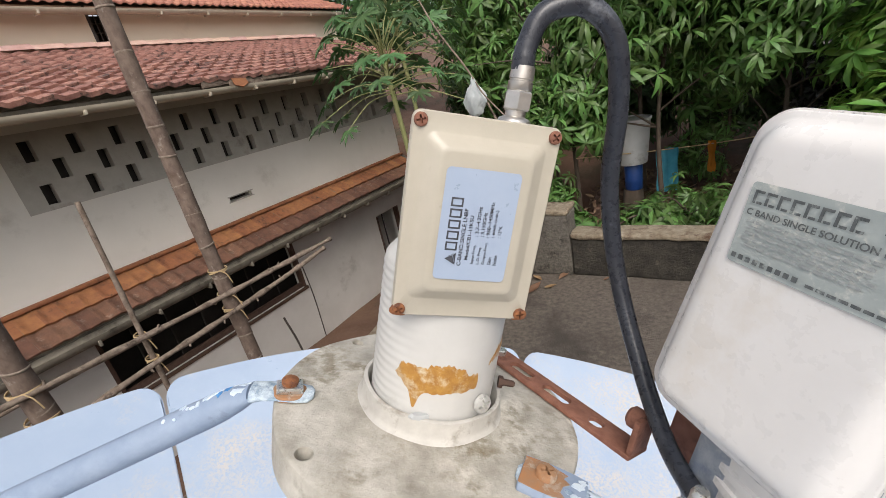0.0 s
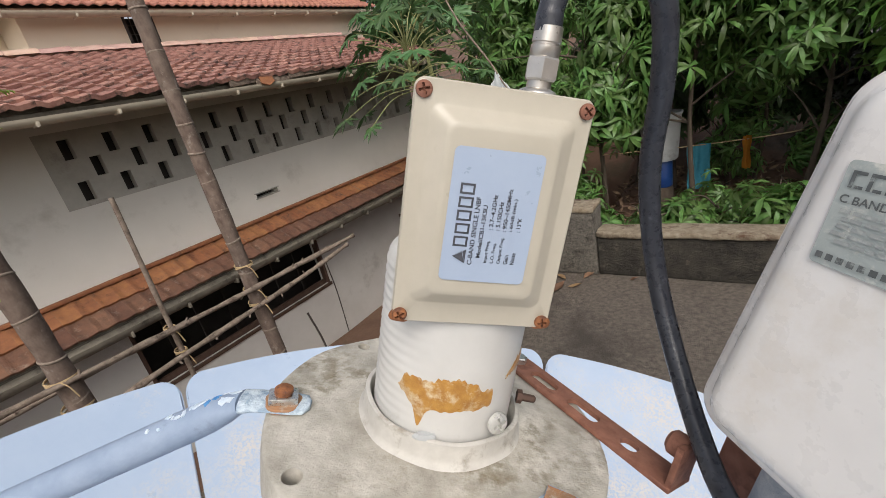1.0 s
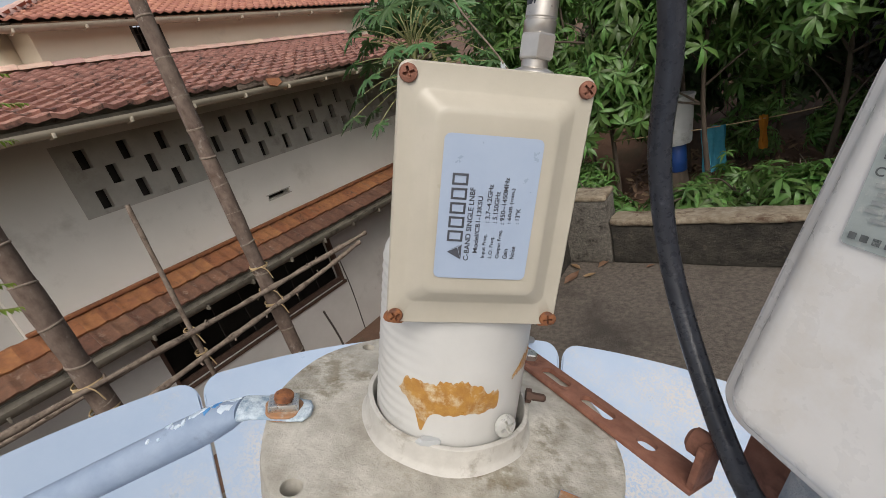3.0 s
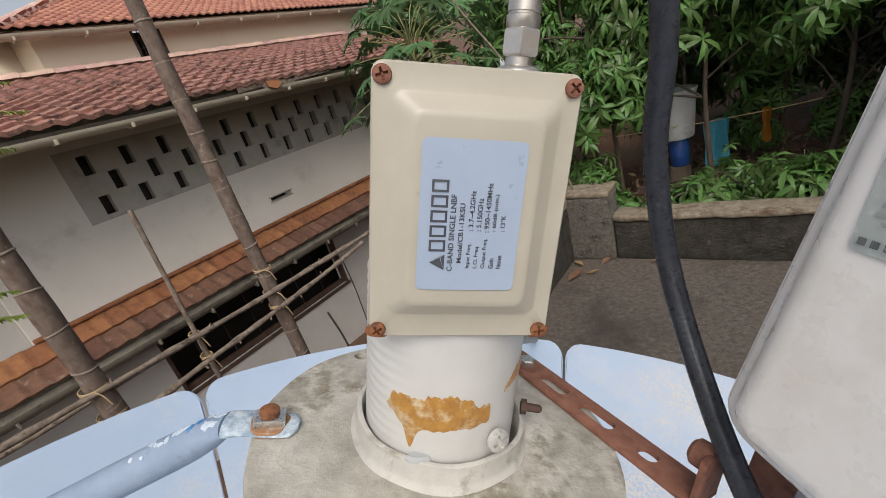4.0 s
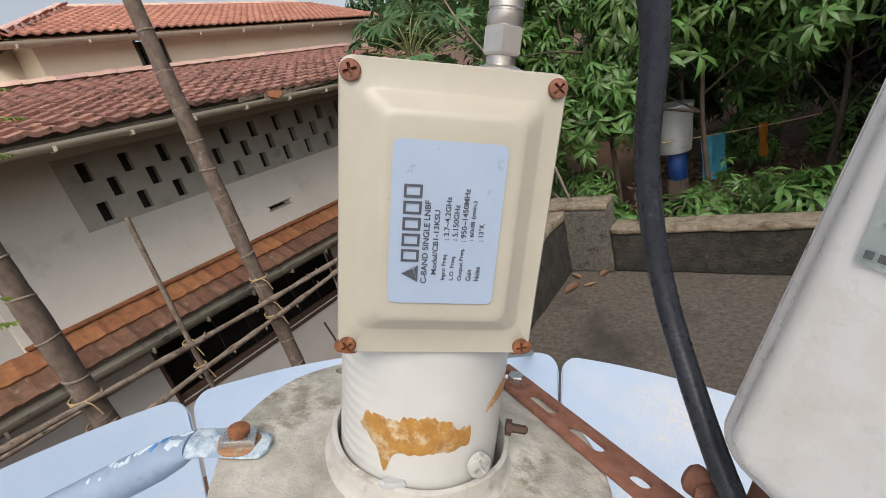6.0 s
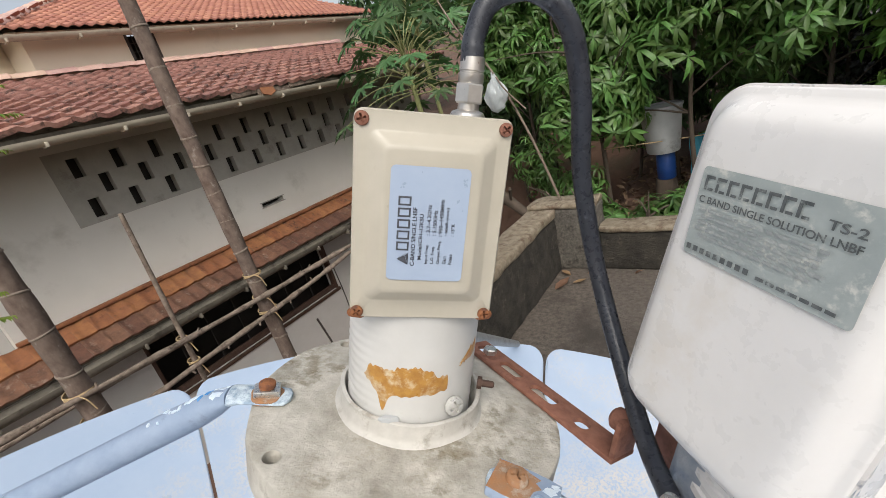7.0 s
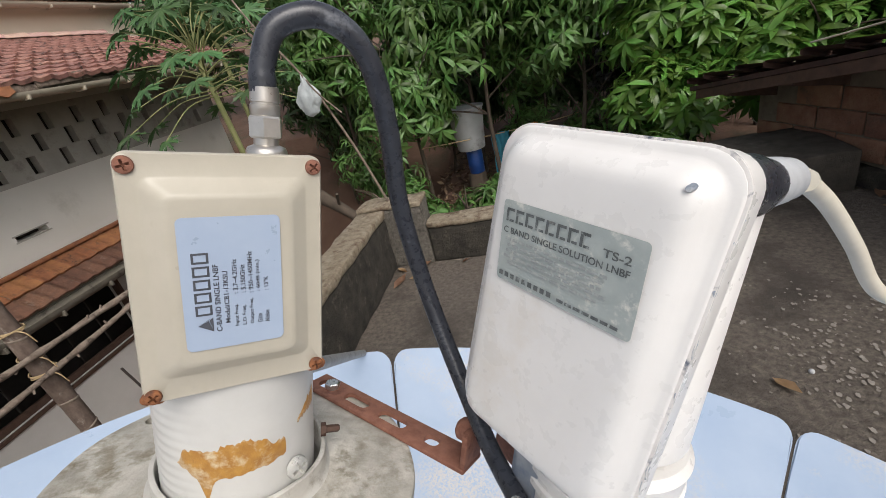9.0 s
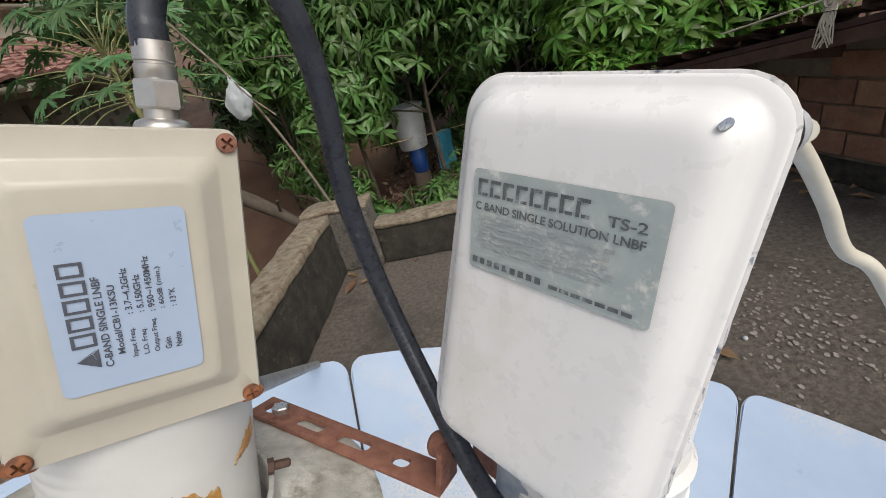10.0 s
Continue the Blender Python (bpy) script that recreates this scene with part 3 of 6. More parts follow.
bm = loft(bmesh.new(), [xz(rounded_rect(-0.0344, 0.0344, -0.0034, 0.0928, 0.004), 0.0045),
                        xz(rounded_rect(-0.0344, 0.0344, -0.0034, 0.0928, 0.004), 0.0008),
                        xz(rounded_rect(-0.0338, 0.0338, -0.0028, 0.0922, 0.0036), 0.0),
                        xz(rounded_rect(-0.0285, 0.0285, 0.0058, 0.0848, 0.004), -0.0001),
                        xz(rounded_rect(-0.0274, 0.0274, 0.0069, 0.0838, 0.0042), -0.0006),
                        xz(rounded_rect(-0.0222, 0.0222, 0.0118, 0.0795, 0.0046), -0.0052),
                        xz(rounded_rect(-0.0212, 0.0212, 0.0128, 0.0786, 0.0045), -0.0058),
                        xz(rounded_rect(-0.0196, 0.0196, 0.0146, 0.077, 0.004), -0.006)])
cover = part("cover", bm, M_CREAM, lnb, "", 50)
bm = loft(bmesh.new(), [xz(rounded_rect(-0.0325, 0.0325, -0.001, 0.0905, 0.004), 0.0046),
                        xz(rounded_rect(-0.0322, 0.0322, -0.001, 0.09, 0.005), 0.024),
                        xz(rounded_rect(-0.0285, 0.0285, -0.001, 0.084, 0.008), 0.038),
                        xz(rounded_rect(-0.024, 0.024, -0.001, 0.05, 0.01), 0.056)])
part("housing", bm, M_TUBE, lnb, "off-white cast housing behind the cover", 50)


def ribs(a, z):
    side = max(0.0, math.cos(a - math.pi * 0.98)) ** 3
    return 0.0007 * side * (0.5 + 0.5 * math.cos(z * 2 * math.pi / 0.0052)) if -0.075 < z < 0.012 else 0.0


prof = [(TR, -0.13 + 0.0011 * k) for k in range(132)] + [(TR - 0.001, 0.0165), (TR - 0.004, 0.02), (TR - 0.01, 0.024), (0.004, 0.026)]
tube = part("tube", lathe(bmesh.new(), prof, 72, ribs), M_TUBE, lnb, "off-white ribbed plastic tube", 60, Matrix.Translation((AX, AY, 0)))


def glue_film(name, a0, a1, top, low, cols=60):
    bm = bmesh.new()
    rows = []
    for i in range(cols + 1):
        s = i / cols
        a = a0 + (a1 - a0) * s
        t, b = top(s), low(s)
        rows.append([bm.verts.new(((TR + 0.0002 + 0.0004 * math.sin(math.pi * j / 6)) * math.sin(a) + AX, AY - (TR + 0.0002 + 0.0004 * math.sin(math.pi * j / 6)) * math.cos(a), b + (t - b) * j / 6)) for j in range(7)])
    for p, q in zip(rows, rows[1:]):
        for j in range(6):
            bm.faces.new((p[j], q[j], q[j + 1], p[j + 1]))
    return part("glue_stain", bm, M_GLUE, tube, "brown dried adhesive stain", 60, Matrix.Translation((-AX, -AY, 0)))


jag = lambda s, k, f: k * noise.noise(Vector((s * f, 3.7, k * 1000)))
glue_film("glue", -0.84, 0.46, lambda s: -0.0395 + 0.006 * math.sin(math.pi * min(1, s * 1.1)) + jag(s, 0.004, 9) + jag(s, 0.002, 30) - 0.006 * max(0, 0.1 - s) * 10,
     lambda s: -0.0535 + 0.009 * max(0.0, 1 - s * 4.5) + 0.004 * s - 0.010 * math.exp(-((s - 0.27) / 0.05) ** 2) + jag(s, 0.0015, 20))
glue_film("glue", 0.66, 1.1, lambda s: -0.034 + 0.008 * s + jag(s, 0.003, 9), lambda s: -0.037 + 0.002 * s + jag(s, 0.002, 14), 24)

label = part("label", loft(bmesh.new(), [[(x, z, 0) for x, z in rounded_rect(-0.0181, 0.0165, 0.0193, 0.0711, 0.0022)], [(x, z, 0.00015) for x, z in rounded_rect(-0.0181, 0.0165, 0.0193, 0.0711, 0.0022)]]),
             M_LABEL, lnb, "pale blue printed label", 30, pose(0, -0.0065, 0, 90, 0, 0))
SC = 0.0513 / 283


def label_line(text, px, y_low, y_high, h):
    """Writing that runs up the label; px across, y along, in parts of the label's height of 283."""
    w = (y_low - y_high) * SC
    x = (px - 802) * SC - 0.0008
    z = 0.0193 + (528 - y_low) * SC
    part("writing", letters(text, w, h), M_INK, label, "", None, Matrix.Translation((x + h / 2, z, 0.0005)) @ Matrix.Rotation(math.pi / 2, 4, "Z"))


label_line("C-BAND SINGLE LNBF", 769, 489, 340, 0.0019)
label_line("Model/CB1-13KSU", 786, 472, 356, 0.0017)
for px, head, tail, z1, t0, t1 in ((804, "Input Freq.", ": 3.7~4.2GHz", 432, 408, 332), (819, "L.O. Freq.", ": 5.150GHz", 436, 408, 345),
                                  (834, "Output Freq.", ": 950~1450MHz", 422, 410, 317), (849, "Gain", ": 60dB (min.)", 461, 408, 337), (864, "Noise", ": 13\u00b0K", 455, 408, 376)):
    label_line(head, px, 482, z1, 0.0017)
    label_line(tail, px, t0, t1, 0.0017)
# the maker's mark as plain shapes: five hollow blocks and a triangle
bm = bmesh.new()
for k in range(5):
    a, b, w = 0.001 + k * 0.0051, 0.0051 + k * 0.0051, 0.0008
    plates(bm, [(a, b, 0, w), (a, b, 0.0048, 0.0056), (a, a + w, w, 0.0048), (b - w, b, w, 0.0048)])
part("mark", bm, M_INK, label, "plain hollow blocks", None, Matrix.Translation(((743 - 802) * SC + 0.002, 0.0193 + (455 - 0) * 0 + (528 - 455) * SC, 0.0005)) @ Matrix.Rotation(math.pi / 2, 4, "Z"))
bm = bmesh.new()
for q in (((0, 0), (0.0058, 0), (0.0046, 0.0014)), ((0, 0), (0.0046, 0.0016), (0.0028, 0.0052)), ((0.0058, 0.0002), (0.003, 0.0052), (0.0048, 0.0016))):
    bm.faces.new([bm.verts.new((x, y, 0)) for x, y in q])
part("emblem", bm, M_INK, label, "plain triangle", None, Matrix.Translation(((743 - 802) * SC + 0.002, 0.0193 + (528 - 487) * SC, 0.0005)) @ Matrix.Rotation(math.pi / 2, 4, "Z"))


def screw_head(bm, r, h):
    lathe(bm, [(r * 0.96, 0), (r, h * 0.3), (r * 0.92, h * 0.7), (r * 0.6, h * 0.97), (r * 0.05, h)], 24)
    return bm


def cross_cutters(r, h):
    return [box(bmesh.new(), -r * 0.66, r * 0.66, -r * 0.14, r * 0.14, h * 0.15, h * 2), box(bmesh.new(), -r * 0.14, r * 0.14, -r * 0.66, r * 0.66, h * 0.15, h * 2)]


for x, z, mt, tn in ((-0.031, 0.0885, M_RUST, 20), (0.031, 0.0885, M_RUST, 50), (-0.031, 0, M_ORANGE, 35), (0.031, 0, M_ORANGE, 10)):
    part("screw", cut(screw_head(bmesh.new(), 0.0031, 0.0021), cross_cutters(0.0031, 0.0021)), mt, lnb, "rusty cross-head screw", 40,
         Matrix.Translation((x, 0.0001, z)) @ Matrix.Rotation(math.pi / 2, 4, "X") @ Matrix.Rotation(radians(tn), 4, "Z"))
# rust run round the two lower screws
for x in (-0.031, 0.031):
    part("rust_stain", lathe(bmesh.new(), [(0.0042, 0), (0.0038, 0.00012), (0.0005, 0.0002)], 20, lambda a, z: 0.0006 * math.sin(3 * a + x * 90)), M_ORANGE, lnb, "orange rust stain", 60,
         Matrix.Translation((x, 0.0002, 0)) @ Matrix.Rotation(math.pi / 2, 4, "X"))

# connector on the top edge of the feed
CX, CY = 0.0168, 0.0185
hexa = lambda r: [(r * math.cos(radians(60 * k + 15)), r * math.sin(radians(60 * k + 15))) for k in range(6)]
con = part("connector", lathe(bmesh.new(), [(0.0082, 0.0905), (0.0082, 0.093), (0.0074, 0.0945), (0.005, 0.0955), (0.005, 0.099)], 32), M_NICKEL, lnb, "nickel screw connector", 40, Matrix.Translation((CX, CY, 0)))
bm = loft(bmesh.new(), [[(x, y, z) for x, y in hexa(r)] for r, z in ((0.0062, 0.0982), (0.0069, 0.099), (0.0069, 0.1062), (0.0063, 0.107))])
part("hex_nut", bm, M_NICKEL, con, "", 20)
part("sleeve", lathe(bmesh.new(), [(0.0055, 0.107), (0.0059, 0.1075), (0.0059, 0.1112), (0.0054, 0.1116), (0.0054, 0.1121), (0.0058, 0.1125), (0.0056, 0.118), (0.0047, 0.1186)], 32), M_NICKEL, con, "", 40)

# black cable from the connector, over and down
cable = thing("black_cable", "thick black coaxial cable with scuffed jacket, looped from the feed", "cable", FEED)
cpts = spline([(0.0164, 0.0185, 0.116), (0.0167, 0.0185, 0.1274), (0.0222, 0.0176, 0.1414), (0.0394, 0.0146, 0.1471), (0.0577, 0.0146, 0.1357), (0.0726, 0.0225, 0.1068), (0.0865, 0.035, 0.0665),
               (0.1037, 0.0346, 0.0193), (0.1146, 0.0123, -0.024), (0.1185, -0.0262, -0.0599), (0.1098, -0.0757, -0.0693), (0.105, -0.13, -0.11), (0.12, -0.16, -0.26), (0.14, -0.18, -0.5)], 10)
part("jacket", sweep(bmesh.new(), cpts, lambda s: 0.0051 if s > 0.05 else 0.0054, 16), M_RUBBER, cable, "", 60)

# ---- ring plate round the tube ----
RING = FEED @ Matrix.Translation((0.0016, 0.0412, -0.0835)) @ Matrix.Rotation(0.035, 4, "Y") @ Matrix.Rotation(-0.035, 4, "X")
ring = thing("feed_ring", "round weathered cast metal ring plate, stained and pitted", "ring plate", RING)
RI = RING.inverted() @ FEED
lbolt, rbolt, barbolt, hole = (RI @ Vector(v) for v in ((-0.0846, 0.0421, -0.079), (0.0503, -0.0292, -0.079), (0.0779, 0.1022, -0.0893), (-0.0708, -0.0065, -0.0785)))
bm = lathe(bmesh.new(), [(0.0412, -0.024), (0.092, -0.024), (0.0944, -0.0215), (0.0952, -0.004), (0.0946, -0.001), (0.093, 0.0), (0.078, 0.0002), (0.066, 0.001), (0.055, 0.0022), (0.0412, 0.0034)], 96,
           lambda a, z: 0.0006 * math.sin(5 * a + 1) + 0.0004 * math.sin(11 * a), False)
bm.verts.ensure_lookup_table()
for k in range(96):
    bm.faces.new((bm.verts[k], bm.verts[(k + 1) % 96], bm.verts[96 * 9 + (k + 1) % 96], bm.verts[96 * 9 + k]))
bmesh.ops.recalc_face_normals(bm, faces=bm.faces)
holes = []
for hx, hy, hr in ((hole.x, hole.y, 0.0048), (0.028, 0.08, 0.0042), (-0.045, 0.071, 0.0042)):
    c = bmesh.new()
    lathe(c, [(hr, -0.04), (hr, 0.02)], 20)
    bmesh.ops.translate(c, verts=c.verts, vec=(hx, hy, 0))
    holes.append(c)
part("plate", cut(bm, holes), M_CAST, ring, "", 40)
part("collar", (lambda b: (lathe(b, [(0.0408, 0.0008), (0.0408, 0.0152), (0.0412, 0.0157), (0.0428, 0.0157), (0.0434, 0.0152), (0.0437, 0.0065), (0.0441, 0.0048), (0.0452, 0.0036), (0.047, 0.0022)], 72, lambda a, z: 0.0003 * math.sin(7 * a), False), b)[1])(bmesh.new()), M_COLLAR, ring, "grey cast collar", 40)
# clamp screws through the collar
w = RI @ Vector((0.0228, 0.0045, -0.0585))
way = Vector((w.x, w.y, 0)).normalized()
set_screw = part("set_screw", cut(screw_head(bmesh.new(), 0.0056, 0.003), cross_cutters(0.0056, 0.003)), M_SCREW, ring, "shiny cross-head screw", 40, aim(w - way * 0.001, way + RI.to_3x3() @ Vector((0.25, -0.9, 0.35)), 0.4))
part("shank", lathe(bmesh.new(), [(0.0024, -0.012), (0.0024, 0.0)], 16), M_ZINC, set_screw)
w2 = RI @ Vector((0.0415, 0.0318, -0.0625))
way2 = Vector((w2.x, w2.y, 0)).normalized()
rs = part("rusty_screw", lathe(bmesh.new(), [(0.0038, 0), (0.0038, 0.0028), (0.0022, 0.003), (0.0021, 0.0095), (0.0012, 0.0105)], 6), M_FRAMEWOOD, ring, "rusty hexagonal clamp screw", 25, aim(w2, way2))
part("tissue_scrap", loft(bmesh.new(), [[(x * k, y * k, z) for x, y in ((-0.006, 0), (-0.003, 0.0022), (0.001, 0.0016), (0.0062, 0.0026), (0.0052, -0.0012), (0, -0.0024), (-0.004, -0.0018))] for k, z in ((1, 0), (1.02, 0.0012), (0.8, 0.0026))]), M_PAINTBUCKET, ring, "white scrap of tissue", 30,
     Matrix.Translation(RI @ Vector((-0.0125, 0.0035, -0.0665))))


def hex_bolt(parent, at, r, h, material, lab, turn=0.0):
    b = part("bolt", loft(bmesh.new(), [[(k * r * math.cos(radians(60 * i)), k * r * math.sin(radians(60 * i)), z) for i in range(6)] for k, z in ((1, 0), (1, h * 0.8), (0.86, h))]), material, parent, lab, 25, Matrix.Translation(at) @ Matrix.Rotation(turn, 4, "Z"))
    return b


def feed_arm(deg, bolt, label_text, rusty, paint=None, tip=None):
    """A support pipe from the ring to the rim of the dish with a flattened bolted end."""
    end = RING.inverted() @ DISH @ rim_pt(deg, DR - 0.012, DEPTH + 0.006)
    b = Vector((bolt.x, bolt.y, 0.0022))
    out = Vector((b.x, b.y, 0)).normalized()
    flat_dir = Vector((end.x - b.x, end.y - b.y, 0)).normalized()
    arm = tagged(new("feed_arm"), label_text)
    arm.parent, arm.matrix_basis = dish, DISH.inverted() @ RING
    d = (end - (b + flat_dir * 0.02)).normalized()
    knee = b + flat_dir * 0.021 - Vector((0, 0, 0.002))
    pts = [b - flat_dir * 0.0145, b - flat_dir * 0.012, b - flat_dir * 0.006, b, b + flat_dir * 0.007, b + flat_dir * 0.014 - Vector((0, 0, 0.0006)), knee] + [knee + d * s for s in (0.01, 0.022, 0.036, 0.06, 0.12, 0.3, (end - knee).length)]
    keys = [(0, 0.4, 0.2), (1, 0.9, 0.2), (2, 1.02, 0.17), (3, 1.06, 0.17), (4, 1.04, 0.18), (5, 1.02, 0.28), (6, 1.0, 0.5), (7, 1.0, 0.78), (8, 1.0, 0.95), (9, 1, 1), (10, 1, 1), (13, 1, 1)]
    n = len(pts) - 1

    def fl(s):
        i = round(s * n)
        for (a, fa, fb), (c, ga, gb) in zip(keys, keys[1:]):
            if a <= i <= c:
                t = (i - a) / (c - a)
                return fa + (ga - fa) * t, fb + (gb - fb) * t
        return 1, 1
    part("pipe", sweep(bmesh.new(), pts[6:], 0.0093, 20, True, lambda s: fl((6 + s * (n - 6)) / n)), paint or M_ARM, arm, "", 50)
    part("flat_end", sweep(bmesh.new(), pts[:7], 0.0093, 20, True, lambda s: fl(s * 6 / n)), tip or M_ARMEND, arm, "flattened end with flaking paint and rust", 50)
    if paint is None:
        side = d.cross(Vector((0, 0, 1))).normalized()
        lift = side.cross(d).normalized()
        fr = random.Random(int(deg * 10))
        squash = lambda q: 0.5 + 0.28 * min(max(q, 0) / 0.01, 1) + 0.17 * min(max(q - 0.01, 0) / 0.012, 1) + 0.05 * min(max(q - 0.022, 0) / 0.014, 1)
        for k in range(16):
            at, a = 0.003 + 0.0032 * k + fr.uniform(0, 0.002), fr.uniform(-1.0, 1.0)
            sx, sy = fr.uniform(0.002, 0.0062) * (1 - k / 26), fr.uniform(0.002, 0.0045) * (1 - k / 26)
            loop = [(sx * math.cos(w) * fr.uniform(0.45, 1.15), sy * math.sin(w) * fr.uniform(0.45, 1.15)) for w in (2 * math.pi * q / 13 for q in range(13))]
            skin = lambda u, v, h: knee + d * (at + u) + (lift * math.cos(a + v / 0.0093) * squash(at + u) + side * math.sin(a + v / 0.0093)) * (0.0093 + h)
            bm = loft(bmesh.new(), [[skin(u * m, v * m, h) for u, v in loop] for m, h in ((1, -0.0004), (0.92, 0.0004), (0.4, 0.0005))])
            part("paint_flake", bm, M_FLAKE2 if k in (3, 4) else M_FLAKE1, arm, "", 60)
        if not rusty:
            part("rust_crust", lathe(bmesh.new(), [(0.0094, -0.0024), (0.0098, 0.0), (0.0092, 0.0006), (0.003, 0.0008)], 28, lambda w, z: 0.0005 * math.sin(5 * w)), M_ARMRUST, arm, "rust round the bolted end", 40, Matrix.Translation((b.x, b.y, 0.0034)))
    top = Vector((b.x, b.y, 0.0039))
    if rusty:
        turn = Matrix.Translation(top) @ Matrix.Rotation(math.atan2(flat_dir.y, flat_dir.x), 4, "Z")
        outline = [(-0.0125, -0.0105), (-0.0118, -0.0116), (0.004, -0.012), (0.015, -0.0112), (0.021, -0.0102), (0.021, 0.0102), (0.015, 0.0112), (0.004, 0.012), (-0.0118, 0.0116), (-0.0125, 0.0105)]
        hole_cut = lathe(bmesh.new(), [(0.0024, -0.02), (0.0024, 0.02)], 16)
        bmesh.ops.translate(hole_cut, verts=hole_cut.verts, vec=(0.0125, -0.003, 0))
        slab = loft(bmesh.new(), [[(x * k, y * k, z) for x, y in outline] for z, k in ((-0.0035, 0.985), (-0.003, 1.0), (0.0006, 1.0), (0.0012, 0.975))])
        plate = part("flat_plate", cut(slab, [hole_cut]), M_ARM, arm, "flattened square end, rusty at the tip", 30, turn)
        pr_ = random.Random(4)
        rim_ = [(-0.012, -0.0106), (-0.004, -0.0114), (0.005, -0.0112), (0.0115, -0.0088), (0.009, -0.0062), (0.0095, -0.0012), (0.012, 0.002), (0.0085, 0.0045), (0.0105, 0.0078), (0.005, 0.0095), (0.0, 0.0115), (-0.012, 0.0106)]
        rim_ = [(x + pr_.uniform(-0.0006, 0.0006), y) for x, y in rim_]
        part("rust_patch", loft(bmesh.new(), [[(x * k, y * k, z) for x, y in rim_] for k, z in ((1.0, 0.001), (0.985, 0.00145), (0.3, 0.0016))]), M_ARMRUST, plate, "orange rust crust", 60)
        for cx, cy, rr, mt in ((0.0165, -0.006, 0.003, M_FLAKE1), (0.016, 0.003, 0.0034, M_FLAKE1), (0.0185, 0.007, 0.0022, M_FLAKE1)):
            blot = [(cx + rr * math.cos(w) * pr_.uniform(0.5, 1.25), cy + rr * math.sin(w) * pr_.uniform(0.5, 1.25)) for w in (2 * math.pi * q / 13 for q in range(13))]
            part("paint_flake", loft(bmesh.new(), [[(x, y, z) for x, y in blot] for z in (0.001, 0.0015)]), mt, plate, "", 60)
        part("bolt", cut(lathe(bmesh.new(), [(0.0056, 0), (0.0058, 0.0018), (0.0052, 0.0034), (0.0035, 0.004), (0.0005, 0.0042)], 24), cross_cutters(0.0052, 0.004)), M_ARMRUST, plate, "rusty cross-head bolt", 40, Matrix.Translation((0, 0.001, 0.0012)) @ Matrix.Rotation(0.5, 4, "Z"))
    else:
        part("nut", box(bmesh.new(), -0.0075, 0.0075, -0.0055, 0.0055, 0, 0.004, 0.0008), M_ZINC, arm, "square zinc nut", 30, Matrix.Translation(top) @ Matrix.Rotation(math.atan2(flat_dir.y, flat_dir.x) + 0.25, 4, "Z"))
        part("bolt", lathe(bmesh.new(), [(0.0046, 0), (0.005, 0.001), (0.0048, 0.003), (0.0035, 0.004)], 16), M_ORANGE, arm, "rusty bolt end", 40, Matrix.Translation(top + Vector((0, 0, 0.0042))))
    return arm


feed_arm(18, lbolt, "pale blue painted pipe arm with flattened rusty end", False)
feed_arm(-165, rbolt, "blue painted pipe arm with square rusty flattened end", True)
feed_arm(-63.7, RI @ Vector((0.0125, 0.122, -0.087)), "mottled grey galvanised pipe arm behind the tube", False, M_GALV, M_GALV)

# ---- slotted bar and second feed ----
P0, P1 = RI @ Vector((0.0605, 0.1165, -0.0868)), RI @ Vector((0.1192, -0.0105, -0.0868))
bar_way = (P1 - P0).normalized()
BAR = RING @ (Matrix.Translation(Vector((P0.x, P0.y, 0.0012))) @ Matrix.Rotation(math.atan2(bar_way.y, bar_way.x), 4, "Z"))
blen = (P1 - P0).length
bar = thing("slotted_bar", "rusty slotted steel bar bolted to the ring plate", "metal bar", BAR)
bm = box(bmesh.new(), 0, blen, -0.0105, 0.0105, 0, 0.0032, 0.0008)
cuts = []
for u0, u1 in ((0.006, 0.021), (0.033, 0.055), (0.066, 0.089), (0.105, 0.1155)):
    c = bmesh.new()
    loop = rounded_rect(u0, u1, -0.0045, 0.0045, 0.00395, 6)
    loft(c, [[(x, y, -0.01) for x, y in loop], [(x, y, 0.01) for x, y in loop]])
    cuts.append(c)
part("plate", cut(bm, cuts), M_RUST, bar, "", 30)
part("lug", box(bmesh.new(), blen - 0.0035, blen, -0.0095, 0.0095, 0.003, 0.026, 0.0006), M_RUST, bar, "bent up end")
hb = part("bolt", loft(bmesh.new(), [[(k * 0.0055 * math.cos(radians(60 * i)), k * 0.0055 * math.sin(radians(60 * i)), z) for i in range(6)] for k, z in ((1, 0), (1, 0.0036), (0.85, 0.0044))]), M_ZINC, bar, "zinc bolt head", 25, Matrix.Translation((0.0185, 0.0, 0.0032)))
part("cross_bolt", lathe(bmesh.new(), [(0.0062, -0.004), (0.0068, 0.0), (0.0066, 0.004), (0.0045, 0.006)], 18), M_RUST, bar, "round rusty bolt", 40, Matrix.Translation((blen - 0.006, 0.001, 0.021)) @ Matrix.Rotation(-math.pi / 2, 4, "Y"))

